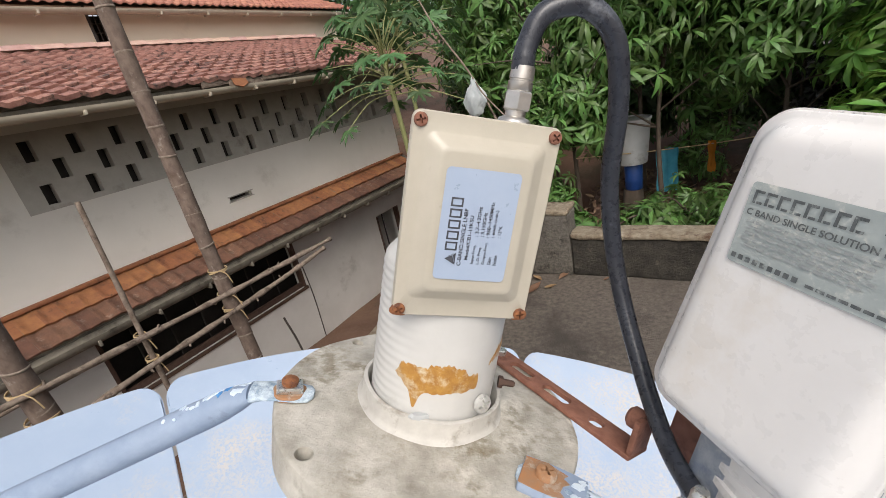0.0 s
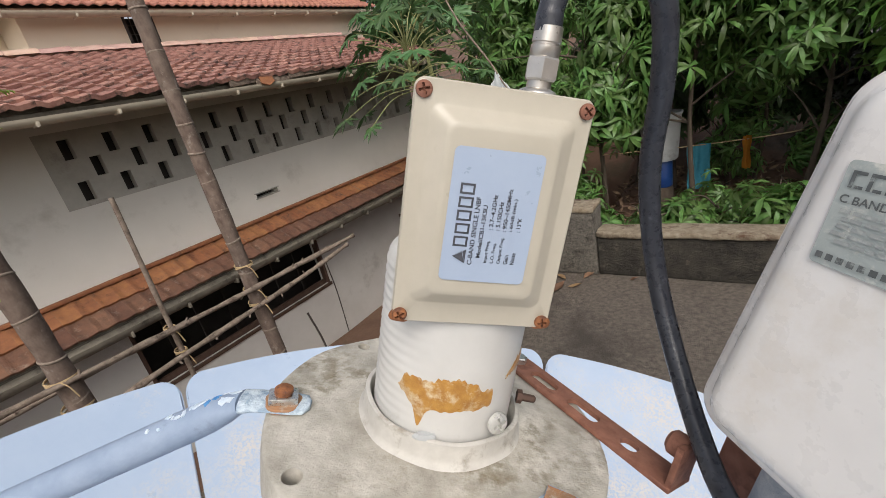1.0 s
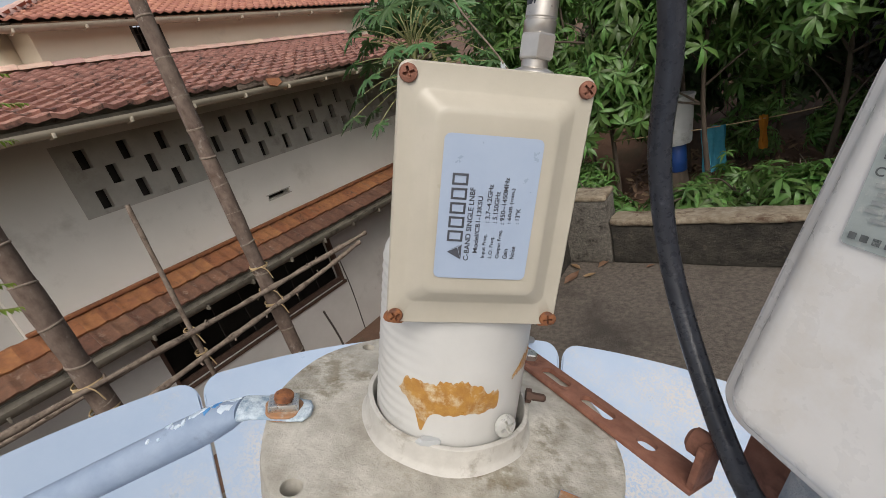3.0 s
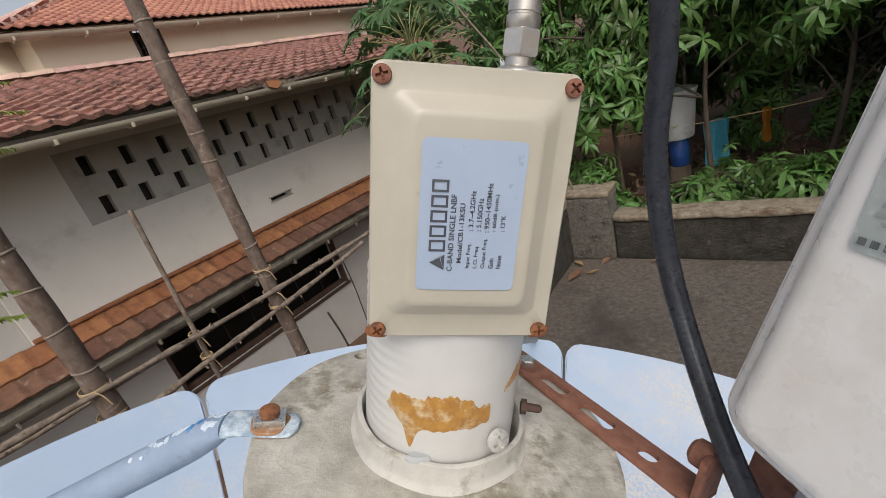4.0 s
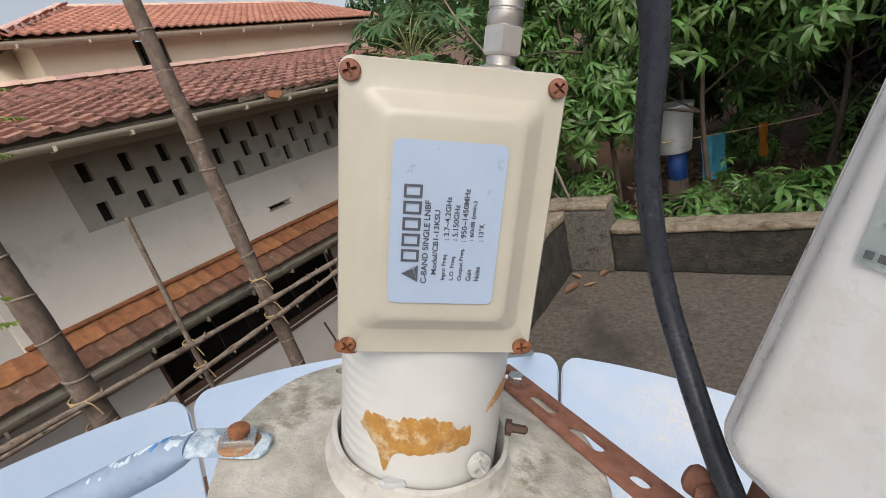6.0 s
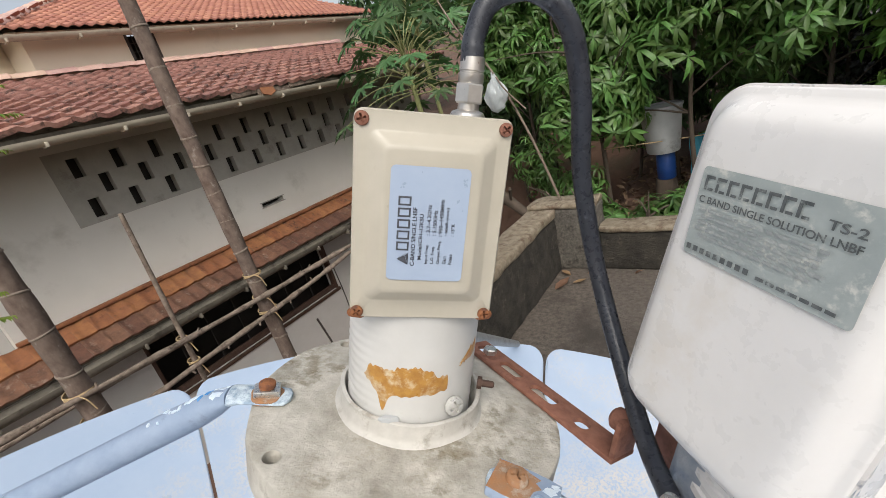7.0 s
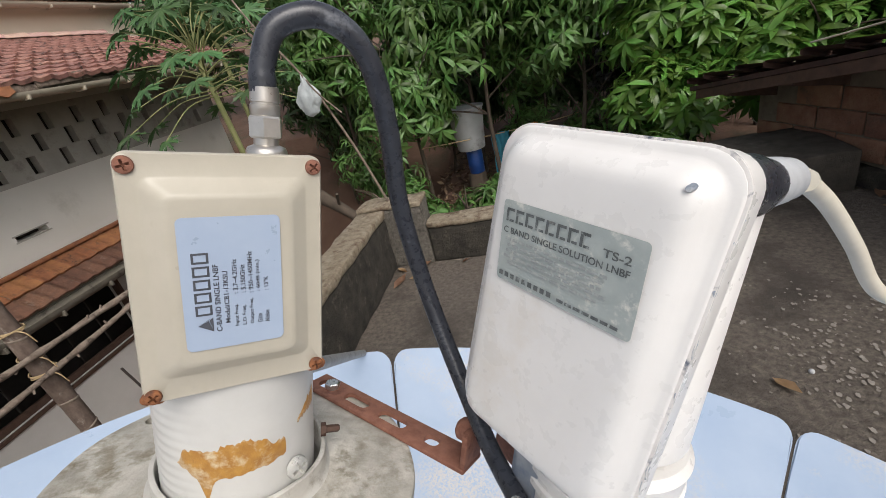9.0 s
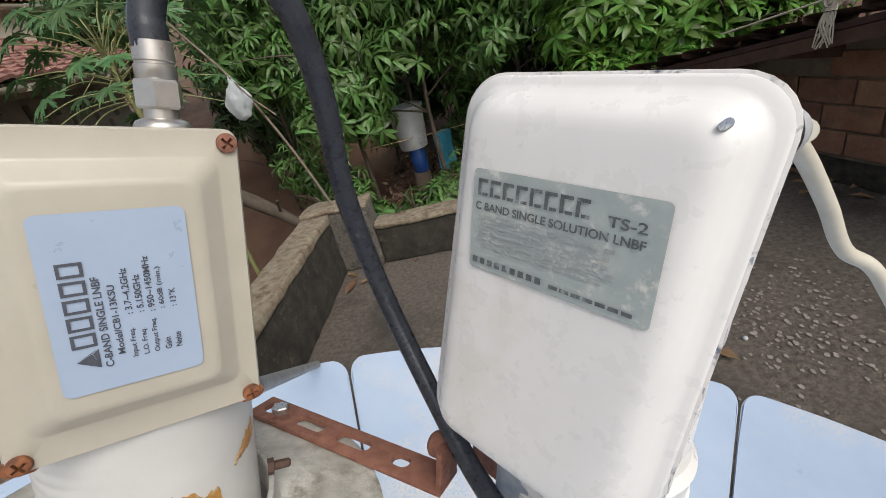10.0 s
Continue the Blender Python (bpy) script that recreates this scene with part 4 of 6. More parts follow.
TS = FEED @ Matrix(((0.11506, 0.99253, -0.04068, 0.09136), (-0.99192, 0.11259, -0.05855, -0.08184), (-0.05354, 0.04709, 0.99746, 0.06711), (0, 0, 0, 1)))
ts = thing("second_feed_converter", "white enamelled box feed converter with chipped edges and worn silver label", "antenna feed", TS)
TX0, TX1, TZ0, TZ1 = -0.0398, 0.0416, -0.095, 0.0414
slant = lambda loop, y: [(x + 0.062 * z + (TX1 - x) / (TX1 - TX0) * (0.023 * z - 0.0042), y, z) for x, z in loop]
loops = []
for inset, y in ((0.0, 0.01), (0.0, 0.0091), (0.0008, 0.0086), (0.0022, 0.0083), (0.0034, 0.0076), (0.005, 0.0054), (0.0068, 0.0028), (0.0084, 0.0013), (0.0104, 0.0004), (0.013, 0.0001), (0.018, 0.0)):
    loops.append(slant(rounded_rect(TX0 + inset, TX1 - inset, TZ0 + inset, TZ1 - inset, max(0.0125 - inset * 0.5, 0.003), 7), y))
front = part("cover", loft(bmesh.new(), loops), M_WHITE_ENAMEL, ts, "", 60)
M_CHIPPED = surf("chipped_white_edge", (0.76, 0.73, 0.7), (0.66, 0.63, 0.6), 60, 0.6, 0.4, stain=(0.1, 0.115, 0.15), stain_scale=150, stain_at=0.56, bump_dist=0.0008)
part("seam_lip", loft(bmesh.new(), [slant(rounded_rect(TX0 - k, TX1 + k, TZ0 - k, TZ1 + k, 0.013, 7), y) for k, y in ((0.0002, 0.0094), (0.0008, 0.0097), (0.0008, 0.0106), (0.0002, 0.0109))]), M_CHIPPED, ts, "chipped lip along the seam")
part("back_shell", loft(bmesh.new(), [slant(rounded_rect(TX0 + k, TX1 - k, TZ0 + k, TZ1 - k, 0.0115, 7), y) for k, y in ((0.0008, 0.0108), (0.0008, 0.024), (0.002, 0.0275), (0.006, 0.03))]), M_WHITE_ENAMEL, ts, "", 50)
ttube = part("tube", lathe(bmesh.new(), [(0.034, -0.088), (0.034, 0.0185), (0.033, 0.0203), (0.031, 0.0207), (0.0295, 0.0195), (0.003, 0.019)], 56), M_WHITE_ENAMEL, ts, "white round tube behind the box", 40, Matrix.Translation((-0.001, 0.0595, 0)))
part("neck", lathe(bmesh.new(), [(0.0365, -0.15), (0.0365, -0.118), (0.0378, -0.1165), (0.0378, -0.113), (0.0365, -0.112), (0.0365, -0.109), (0.0378, -0.108), (0.0378, -0.1045), (0.0365, -0.1035), (0.0368, -0.094), (0.0378, -0.09), (0.035, -0.086)], 56), M_WHITE_ENAMEL, ts, "white ridged neck", 40, Matrix.Translation((-0.001, 0.0595, -0.008)))
M_FLAKED = surf("flaked_silver_blue_paint", (0.2, 0.25, 0.33), (0.46, 0.48, 0.5), 75, 0.7, 0.9, stain=(0.66, 0.64, 0.6), stain_scale=45, stain_at=0.5, bump_dist=0.0015, grit=300)
part("base_block", loft(bmesh.new(), [[(x, y, z) for x, y in rounded_rect(-0.034 + k, 0.01 - k, 0.0245 + k, 0.07, 0.013)] for z, k in ((-0.152, 0.003), (-0.148, 0.0), (-0.102, 0.0), (-0.091, 0.004))]), M_FLAKED, ts, "", 40)


def flake(x, y, z, face, rx, ry, seed):
    """A chipped spot with a ragged outline where the enamel is gone."""
    fr = random.Random(seed)
    pts = [(rx * math.cos(a) * fr.uniform(0.55, 1.1), ry * math.sin(a) * fr.uniform(0.55, 1.1)) for a in (2 * math.pi * k / 11 for k in range(11))]
    part("paint_chip", loft(bmesh.new(), [[(u * k, v * k, q) for u, v in pts] for k, q in ((1, -0.0006), (0.95, 0.00008))]), M_FLAKED, ts, "bare grey chip in the enamel", 40, aim((x, y, z), face))


cr = random.Random(5)
for k in range(13):
    z = cr.uniform(TZ0 + 0.01, TZ1 - 0.01)
    flake(TX1 + 0.062 * z + 0.0007, 0.0101 + cr.uniform(-0.0004, 0.0006), z, (1, -0.25, 0), cr.uniform(0.0003, 0.0008), cr.uniform(0.0008, 0.005), k)
for k in range(5):
    x = TX0 + 0.012 + k * 0.012 + 0.004 * math.sin(4 * k)
    flake(x + 0.062 * TZ1, 0.0101, TZ1 + 0.0007, (0, -0.25, 1), 0.002 + 0.0016 * abs(math.sin(3.1 * k)), 0.0007, 20 + k)
for k in range(5):
    z = TZ0 + 0.02 + k * 0.011 + 0.003 * math.sin(7 * k)
    flake(TX0 + 0.085 * z - 0.0051, 0.0101, z, (-1, -0.25, 0), 0.0007, 0.0016 + 0.0012 * abs(math.sin(1.7 * k)), 40 + k)
part("paint_chip", lathe(bmesh.new(), [(0.0013, -0.0012), (0.0012, 0.0001), (0.0002, 0.00015)], 14, lambda a, z: 0.0003 * math.sin(2 * a)), M_FLAKED, ts, "blue-grey paint chip", 60, aim((0.0335, 0.001, 0.0318), (0.25, -1, 0.25)))
tl = part("label", loft(bmesh.new(), [[(x, z, q) for x, z in rounded_rect(-0.0283, 0.0283, -0.0155, 0.0155, 0.0016)] for q in (0, 0.00015)]), M_SILVERLABEL, ts, "worn peeling silver label", 30, pose(0, -0.00055, 0, 90, 0, 0))
line = lambda text, x, y, w, h, mt=M_INK2: part("writing", letters(text, w, h), mt, tl, "", None, Matrix.Translation((x, y, 0.0005)))
line("C BAND SINGLE SOLUTION LNBF", -0.0268, 0.0034, 0.051, 0.0024)
line("TS-2", 0.0145, 0.0072, 0.0095, 0.0027)
bm = bmesh.new()
for k in range(8):
    a = -0.0262 + k * 0.0046
    plates(bm, [(a, a + 0.0037, 0.0117, 0.0127), (a, a + 0.0011, 0.0078, 0.0117), (a + 0.0016, a + 0.0037, 0.0078, 0.0087)])
part("mark", bm, M_INK2, tl, "plain dark blocks", None, Matrix.Translation((0, 0, 0.0005)))
bm = bmesh.new()
lr = random.Random(3)
for row in range(5):
    x = -0.0262 + lr.uniform(0, 0.003)
    while x < 0.016:
        wd = lr.uniform(0.0012, 0.0042)
        plates(bm, [(x, x + wd, 0.0007 - row * 0.0022, 0.0018 - row * 0.0022)])
        x += wd + 0.0007
part("fine_print", bm, M_INK3, tl, "faded rows of unreadable print", None, Matrix.Translation((0, 0, 0.0005)))
bm = bmesh.new()
plates(bm, [(-0.0268 + k * 0.0029, -0.0268 + k * 0.0029 + 0.0019, -0.0136, -0.0117) for k in range(9)] + [(0.001 + k * 0.0034, 0.001 + k * 0.0034 + 0.0027, -0.0136, -0.0125) for k in range(7)])
part("serial_bars", bm, M_INK2, tl, "dark bars in place of numbers", None, Matrix.Translation((0, 0, 0.0005)))
# connector behind the top corner
tc_ = part("connector", lathe(bmesh.new(), [(0.0085, 0), (0.0105, 0.002), (0.0105, 0.02), (0.0092, 0.024), (0.0088, 0.032)], 28), M_RUBBER, ts, "black rubber boot", 40, Matrix.Translation((0.03, 0.027, 0.028)) @ Matrix.Rotation(-math.pi / 2, 4, "X"))
part("tape", lathe(bmesh.new(), [(0.0086, 0.03), (0.009, 0.032), (0.0088, 0.038), (0.0083, 0.0385), (0.0086, 0.046), (0.0078, 0.0465), (0.008, 0.056), (0.006, 0.06)], 24), M_TAPE, tc_, "wrapped grey tape", 40)
clamp = part("clamp", (lambda b: (lathe(b, [(0.0384, -0.14), (0.0405, -0.14), (0.0405, -0.1225), (0.0384, -0.1225)], 56, None, False), b)[1])(bmesh.new()), M_RUST, ts, "rusty pipe clamp", 30, Matrix.Translation((-0.001, 0.0595, -0.014)))
part("clamp_ear", box(bmesh.new(), -0.004, 0.004, -0.052, -0.038, -0.141, -0.12, 0.001), M_RUST, clamp, "")
part("clamp_ear", box(bmesh.new(), -0.06, -0.038, -0.012, -0.006, -0.141, -0.11, 0.001), M_RUST, clamp, "")
stud = part("stud", lathe(bmesh.new(), [(0.0035 + (0.0005 if k % 2 else 0.0), 0.0012 * k) for k in range(15)] + [(0.003, 0.0184), (0.0006, 0.0186)], 20), M_ZINC, ts, "threaded zinc stud", 30, Matrix.Translation((-0.0055, 0.004, -0.133)))
part("nut", loft(bmesh.new(), [[(k * 0.0078 * math.cos(radians(60 * i + 12)), k * 0.0078 * math.sin(radians(60 * i + 12)), z) for i in range(6)] for k, z in ((0.92, -0.001), (1, 0.0), (1, 0.006), (0.88, 0.0072))]), M_ZINC, stud, "", 25)
part("washer", lathe(bmesh.new(), [(0.0105, -0.003), (0.0108, -0.002), (0.0105, -0.0012), (0.004, -0.001)], 24), M_ZINC, stud)
part("plastic_cap", lathe(bmesh.new(), [(0.011, -0.16), (0.011, -0.131), (0.0104, -0.13), (0.002, -0.1295)], 28), M_WHITECABLE, ts, "cream plastic cap", 40, Matrix.Translation((-0.004, -0.012, -0.008)))

white = thing("white_cable", "cream coaxial cable curving down from the second feed", "cable", FEED)
p_end = [(0.1835, -0.108, 0.0975), (0.2063, -0.099, 0.0965), (0.2422, -0.0985, 0.0847), (0.2757, -0.1027, 0.0637), (0.3072, -0.1084, 0.0385), (0.3403, -0.1229, 0.0187), (0.4, -0.15, -0.06), (0.45, -0.2, -0.25), (0.46, -0.22, -0.5)]
part("jacket", sweep(bmesh.new(), spline(p_end, 9), 0.0042, 14), M_WHITECABLE, white, "", 60)

# ---- scaffold poles in the alley ----
def pole(name, x, y, z0, z1, r0, r1, lean, material, label_text, nodes, group="scaffold poles"):
    """A rough palm or bamboo pole with raised rings."""
    root = thing(name, label_text, "pole", Matrix.Translation((x, y, z0)), group=group)
    n = 40
    pts = [Vector((lean[0] * s + 0.012 * math.sin(5 * s + x), lean[1] * s + 0.015 * math.sin(4 * s + y), (z1 - z0) * s)) for s in (k / n for k in range(n + 1))]
    part("shaft", sweep(bmesh.new(), pts, lambda s: (r0 + (r1 - r0) * s) * (1 + 0.05 * math.sin(41 * s) + 0.03 * math.sin(97 * s)), 18), material, root, "", 60)
    step = (z1 - z0) / max(nodes, 1)
    for k in range(nodes):
        s = (k + 0.5 + 0.2 * math.sin(7 * k)) / nodes
        p = Vector((lean[0] * s + 0.012 * math.sin(5 * s + x), lean[1] * s + 0.015 * math.sin(4 * s + y), (z1 - z0) * s))
        r = (r0 + (r1 - r0) * s) * 1.05
        part("node_ring", lathe(bmesh.new(), [(r * 0.95, -0.01), (r * 1.003, -0.006), (r * 1.003, 0.004), (r * 0.95, 0.009)], 18), M_NODE, root, "", 60,
             Matrix.Translation(p) @ Matrix.Rotation(0.22 * math.sin(3 * k + x), 4, "X") @ Matrix.Rotation(0.16 * math.sin(5 * k), 4, "Y"))
    return root


pole("scaffold_pole", -4.1, 1.94, ALLEY_Z, 3.2, 0.078, 0.066, (0, 0.03), M_BAMBOO, "tall grey-brown palm trunk scaffold pole with pale rings", 24)
pole("scaffold_pole", -4.08, 0.31, ALLEY_Z, 1.2, 0.088, 0.08, (0, 0.02), M_BAMBOO, "thick grey-brown palm trunk scaffold pole with pale rings", 17)
pole("thin_stake", -4.12, 1.06, ALLEY_Z, -0.2, 0.03, 0.019, (0.02, 0.1), M_DRYWOOD, "thin knotty wooden stake tied to the rail", 0)


def rail(name, pts, r, label_text, knots):
    root = thing(name, label_text, "rail", group="scaffold rails")
    path = spline(pts, 12)
    part("log", sweep(bmesh.new(), path, lambda s: r * (1 + 0.14 * math.sin(31 * s) + 0.1 * math.sin(77 * s) + 0.08 * math.sin(190 * s)), 12), M_DRYWOOD, root, "", 60)
    lr = random.Random(len(pts) + int(r * 1000))
    for k in range(knots):
        p = path[int((k + 0.5) / knots * (len(path) - 1))]
        d = Vector((lr.uniform(-0.2, 0.5), lr.uniform(-0.7, 0.7), lr.uniform(-1, 1))).normalized()
        part("twig_stub", sweep(bmesh.new(), [p, p + d * (r + 0.03)], lambda s: 0.014 - 0.006 * s, 8), M_DRYWOOD, root, "", 60)
    return root


rail("scaffold_rail", [(-4.0, -2.2, -1.25), (-4.0, -0.26, -1.335), (-4.0, 1.2, -1.4), (-4.0, 2.3, -1.43), (-4.0, 3.35, -1.44)], 0.025, "split grey wooden rail lashed to the poles", 7)
rail("scaffold_rail", [(-3.985, -1.6, -1.95), (-3.985, 0.58, -1.69), (-3.985, 1.6, -1.625), (-3.985, 2.5, -1.57), (-3.985, 3.2, -1.5)], 0.026, "knotty round branch rail lashed to the poles", 10)
rail("scaffold_rail", [(-4.22, -2.2, -1.45), (-4.22, 0.4, -1.47), (-4.22, 1.8, -1.5), (-4.22, 3.1, -1.5)], 0.02, "second split rail behind the poles", 5)


def lashing(x, y, z, r, turns=3):
    root = thing("rope_lashing", "yellow-brown coir rope tied round the pole", "rope", Matrix.Translation((x, y, z)), group="rope lashings")
    pts = [Vector((r * math.cos(a), r * math.sin(a), 0.012 * a / 6.28 + 0.012 * math.sin(a * 1.3))) for a in (k * 0.35 for k in range(int(turns * 18)))]
    part("coil", sweep(bmesh.new(), pts, 0.006, 6), M_ROPE, root, "", 60)
    part("tail", sweep(bmesh.new(), spline([pts[-1], pts[-1] + Vector((0.04, 0.03, -0.05)), pts[-1] + Vector((0.05, 0.05, -0.15))], 6), 0.005, 6), M_ROPE, root, "", 60)


for y, z, r in ((1.94, -1.46, 0.092), (1.94, -1.2, 0.086), (1.94, -1.62, 0.096), (0.31, -1.36, 0.1), (0.31, -1.62, 0.102), (1.1, -1.42, 0.045), (1.1, -1.66, 0.05)):
    lashing(-4.09, y, z, r)
thing("iron_rod", "thin dark iron rod standing in the alley", "rod", bm=sweep(bmesh.new(), spline([(-5.2, 3.25, ALLEY_Z), (-5.2, 3.2, -3.2), (-5.22, 3.12, -2.62)], 6), 0.016, 8), material=M_BARS, smooth=60)

# ---- gutters, slot, window bars ----
def gutter(name, x, z, y0, y1, r, material, label_text, brackets):
    root = thing(name, label_text, "gutter", kind="structure")
    bm = bmesh.new()
    n = 12
    prof = [(r * math.cos(math.pi + math.pi * k / n), r * math.sin(math.pi + math.pi * k / n)) for k in range(n + 1)] + [(0.9 * r * math.cos(-math.pi * k / n), 0.9 * r * math.sin(-math.pi * k / n)) for k in range(n + 1)]
    loft(bm, [[(x + a, y, z + b) for a, b in prof] for y in np.linspace(y0, y1, 14)])
    part("channel", bm, material, root, "", 40)
    for k in range(brackets):
        y = y0 + (y1 - y0) * (k + 0.5) / brackets
        part("bracket", box(bmesh.new(), x - r, x + r * 1.05, y - 0.015, y + 0.015, z - r - 0.012, z - r * 0.5, 0.004), material, root, "", 30)
    return root


gutter("gutter_1", -5.5, 0.588, -1.2, 8.75, 0.075, M_GUTTER, "beige half-round eaves gutter with brackets", 14)
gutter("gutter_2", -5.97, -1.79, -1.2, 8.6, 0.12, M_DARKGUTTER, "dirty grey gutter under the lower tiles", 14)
gutter("gutter_3", -8.29, 2.21, 1.75, 9.8, 0.08, M_GUTTER, "beige half-round gutter of the upper roof", 9)
plank_x = -5.46
for y, ln, tilt, drop in ((3.35, 0.5, 3, 0.0), (3.75, 0.62, -4, -0.015), (4.3, 0.7, 2, 0.01)):
    bm = box(bmesh.new(), -0.012, 0.012, 0, ln, -0.055, 0.05, 0.003)
    for v in bm.verts:
        if v.co.y > ln * 0.9:
            v.co.y += 0.09 * math.sin(37 * v.co.z + y)
    thing("broken_plank", "rotten grey eaves plank hanging loose over the gutter", "plank", pose(plank_x, y, 0.655 + drop, tilt, 4, 1.5), group="rotten eaves planks", bm=bm, material=M_DRYWOOD, smooth=30)
thing("broken_tile", "broken orange clay tile slipped over the gutter", "roof tile", pose(plank_x + 0.03, 3.9, 0.64, 8, 62, 12), material=M_OLDTILE, smooth=30,
      bm=loft(bmesh.new(), [[(x, y, z) for x, y in ((-0.09, -0.1), (0.05, -0.12), (0.1, -0.02), (0.06, 0.1), (-0.08, 0.12))] for z in (-0.008, 0.008)]))
slot = thing("wall_slot", "narrow dark ventilation slot with cement frame", "vent", kind="structure")
part("frame", box(bmesh.new(), WALL_X - 0.02, WALL_X + 0.012, 3.8, 4.28, -0.965, -0.948, 0.002), M_BAND, slot)
part("frame", box(bmesh.new(), WALL_X - 0.02, WALL_X + 0.012, 3.8, 4.28, -1.052, -1.035, 0.002), M_BAND, slot)
# slot depth shown by a near-black back, shade as colour
thing("slot_back", "near-black back of the ventilation slot, its shade put into the colour", "vent", kind="structure", bm=box(bmesh.new(), WALL_X - 0.24, WALL_X - 0.2, 3.75, 4.33, -1.1, -0.9), material=M_INTERIOR_SHADE)
win = thing("window_1", "small dark upper window with iron bars", "window", kind="structure")
for k in range(6):
    part("bar", sweep(bmesh.new(), [(UP_X - 0.06, 3.91 + k * 0.072, 1.72), (UP_X - 0.06, 3.91 + k * 0.072, 2.3)], 0.009, 8), M_BARS, win)
for k in range(4):
    part("bar", sweep(bmesh.new(), [(UP_X - 0.07, 3.88, 1.8 + k * 0.14), (UP_X - 0.07, 4.3, 1.8 + k * 0.14)], 0.007, 8), M_BARS, win)
part("frame", box(bmesh.new(), UP_X - 0.1, UP_X + 0.01, 3.84, 3.88, 1.68, 2.34, 0.004), M_BARS, win)
part("frame", box(bmesh.new(), UP_X - 0.1, UP_X + 0.01, 4.3, 4.34, 1.68, 2.34, 0.004), M_BARS, win)
for i, (a, b, c, d) in enumerate(windows):
    w_ = thing("window_%d" % (i + 2), "dark unglazed opening with brown wooden frame", "window", kind="structure")
    part("sill", box(bmesh.new(), WALL_X - 0.2, WALL_X + 0.025, a - 0.03, b + 0.03, c - 0.06, c - 0.002, 0.004), M_FRAMEWOOD, w_, "dark brown wooden sill")
    part("frame", box(bmesh.new(), WALL_X - 0.12, WALL_X + 0.012, a + 0.002, a + 0.05, c, d, 0.004), M_FRAMEWOOD, w_)
    part("frame", box(bmesh.new(), WALL_X - 0.12, WALL_X + 0.012, b - 0.05, b - 0.002, c, d, 0.004), M_FRAMEWOOD, w_)
    part("bottom_rail", box(bmesh.new(), WALL_X - 0.1, WALL_X - 0.04, a + 0.052, b - 0.052, c, c + 0.09, 0.004), M_FRAMEWOOD, w_)
    for k in range(1, int((b - a) / 0.42)):
        y = a + (b - a) * k / int((b - a) / 0.42)
        # posts take the same painted shade colour as the room behind
        part("post", box(bmesh.new(), WALL_X - 0.2, WALL_X - 0.17, y - 0.012, y + 0.012, c, d, 0.003), M_INTERIOR_SHADE, w_)
wire = thing("wall_wire", "thin dark wire hanging down the grey wall", "wire")
part("strand", sweep(bmesh.new(), spline([(WALL_X + 0.014, 4.7, -2.6), (WALL_X + 0.014, 4.73, -3.3), (WALL_X + 0.014, 4.7, ALLEY_Z)], 8), 0.011, 6), M_BARS, wire, "", 60)
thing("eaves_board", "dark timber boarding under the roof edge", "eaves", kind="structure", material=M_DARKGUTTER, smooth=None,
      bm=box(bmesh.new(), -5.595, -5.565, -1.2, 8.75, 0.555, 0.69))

# ---- plants ----
def leaf_template(length, width, droop, fold=0.25):
    """A pointed leaf along x."""
    rows = [(0.0, 0.0), (0.3, 0.85), (0.62, 1.0)]
    v, f = [(0, 0, 0)], []
    for s, w in rows[1:]:
        z = -droop * length * s * s
        v += [(s * length, -w * width / 2, z + fold * width / 2), (s * length, 0, z), (s * length, w * width / 2, z + fold * width / 2)]
    v.append((length * (1 - 0.25 * droop), 0, -droop * length * 1.1))
    f = [(0, 1, 2, 2), (0, 2, 3, 3), (1, 4, 5, 2), (2, 5, 6, 3), (4, 7, 5, 5), (5, 7, 6, 6)]
    return np.array(v, float), f


def scatter(name, templates, frames, material):
    """Joins copies of leaf templates, each at a 4 x 4 frame."""
    verts, faces, at = [], [], 0
    for k, m in frames:
        v, f = templates[k]
        verts.append(v @ m[:3, :3].T + m[:3, 3])
        faces += [tuple(dict.fromkeys(i + at for i in q)) for q in f]
        at += len(v)
    return array_mesh(name, np.concatenate(verts), faces, material, True)


def frame_of(p, way, up, size):
    x = way / (np.linalg.norm(way) + 1e-9)
    z = up - x * (up @ x)
    z /= np.linalg.norm(z) + 1e-9
    m = np.eye(4)
    m[:3, 0], m[:3, 1], m[:3, 2], m[:3, 3] = x * size, np.cross(z, x) * size, z * size, p
    return m


def crown_frames(r, centre, radii, sprays, leaves, lift, spread, size, lobes=7):
    """Sprays of leaves on the outer part of an uneven crown made of several lobes."""
    lob = []
    for _ in range(lobes):
        d = r.normal(size=3)
        d /= np.linalg.norm(d)
        lob.append((centre + d * radii * r.uniform(0.25, 0.62), radii * r.uniform(0.38, 0.6)))
    out = []
    for _ in range(sprays):
        c, rad = lob[r.integers(lobes)]
        d = r.normal(size=3)
        d /= np.linalg.norm(d)
        if d[2] < -0.55:
            d[2] *= -0.5
        p = c + d * rad * r.uniform(0.55, 1.05)
        axis = d * 0.7 + np.array([0, 0, 0.5]) + r.normal(size=3) * 0.25
        axis /= np.linalg.norm(axis)
        a = np.cross(axis, [0.31, 0.2, 0.93])
        a /= np.linalg.norm(a)
        b = np.cross(axis, a)
        n = leaves + r.integers(-2, 3)
        s = size * r.uniform(0.75, 1.25)
        for k in range(n):
            t = 2 * math.pi * k / n + r.uniform(-0.3, 0.3)
            way = (a * math.cos(t) + b * math.sin(t)) * spread + axis * lift * r.uniform(0.5, 1.3)
            out.append((int(r.integers(3)), frame_of(p + axis * r.uniform(-0.03, 0.03), way, axis, s * r.uniform(0.8, 1.15))))
    return out


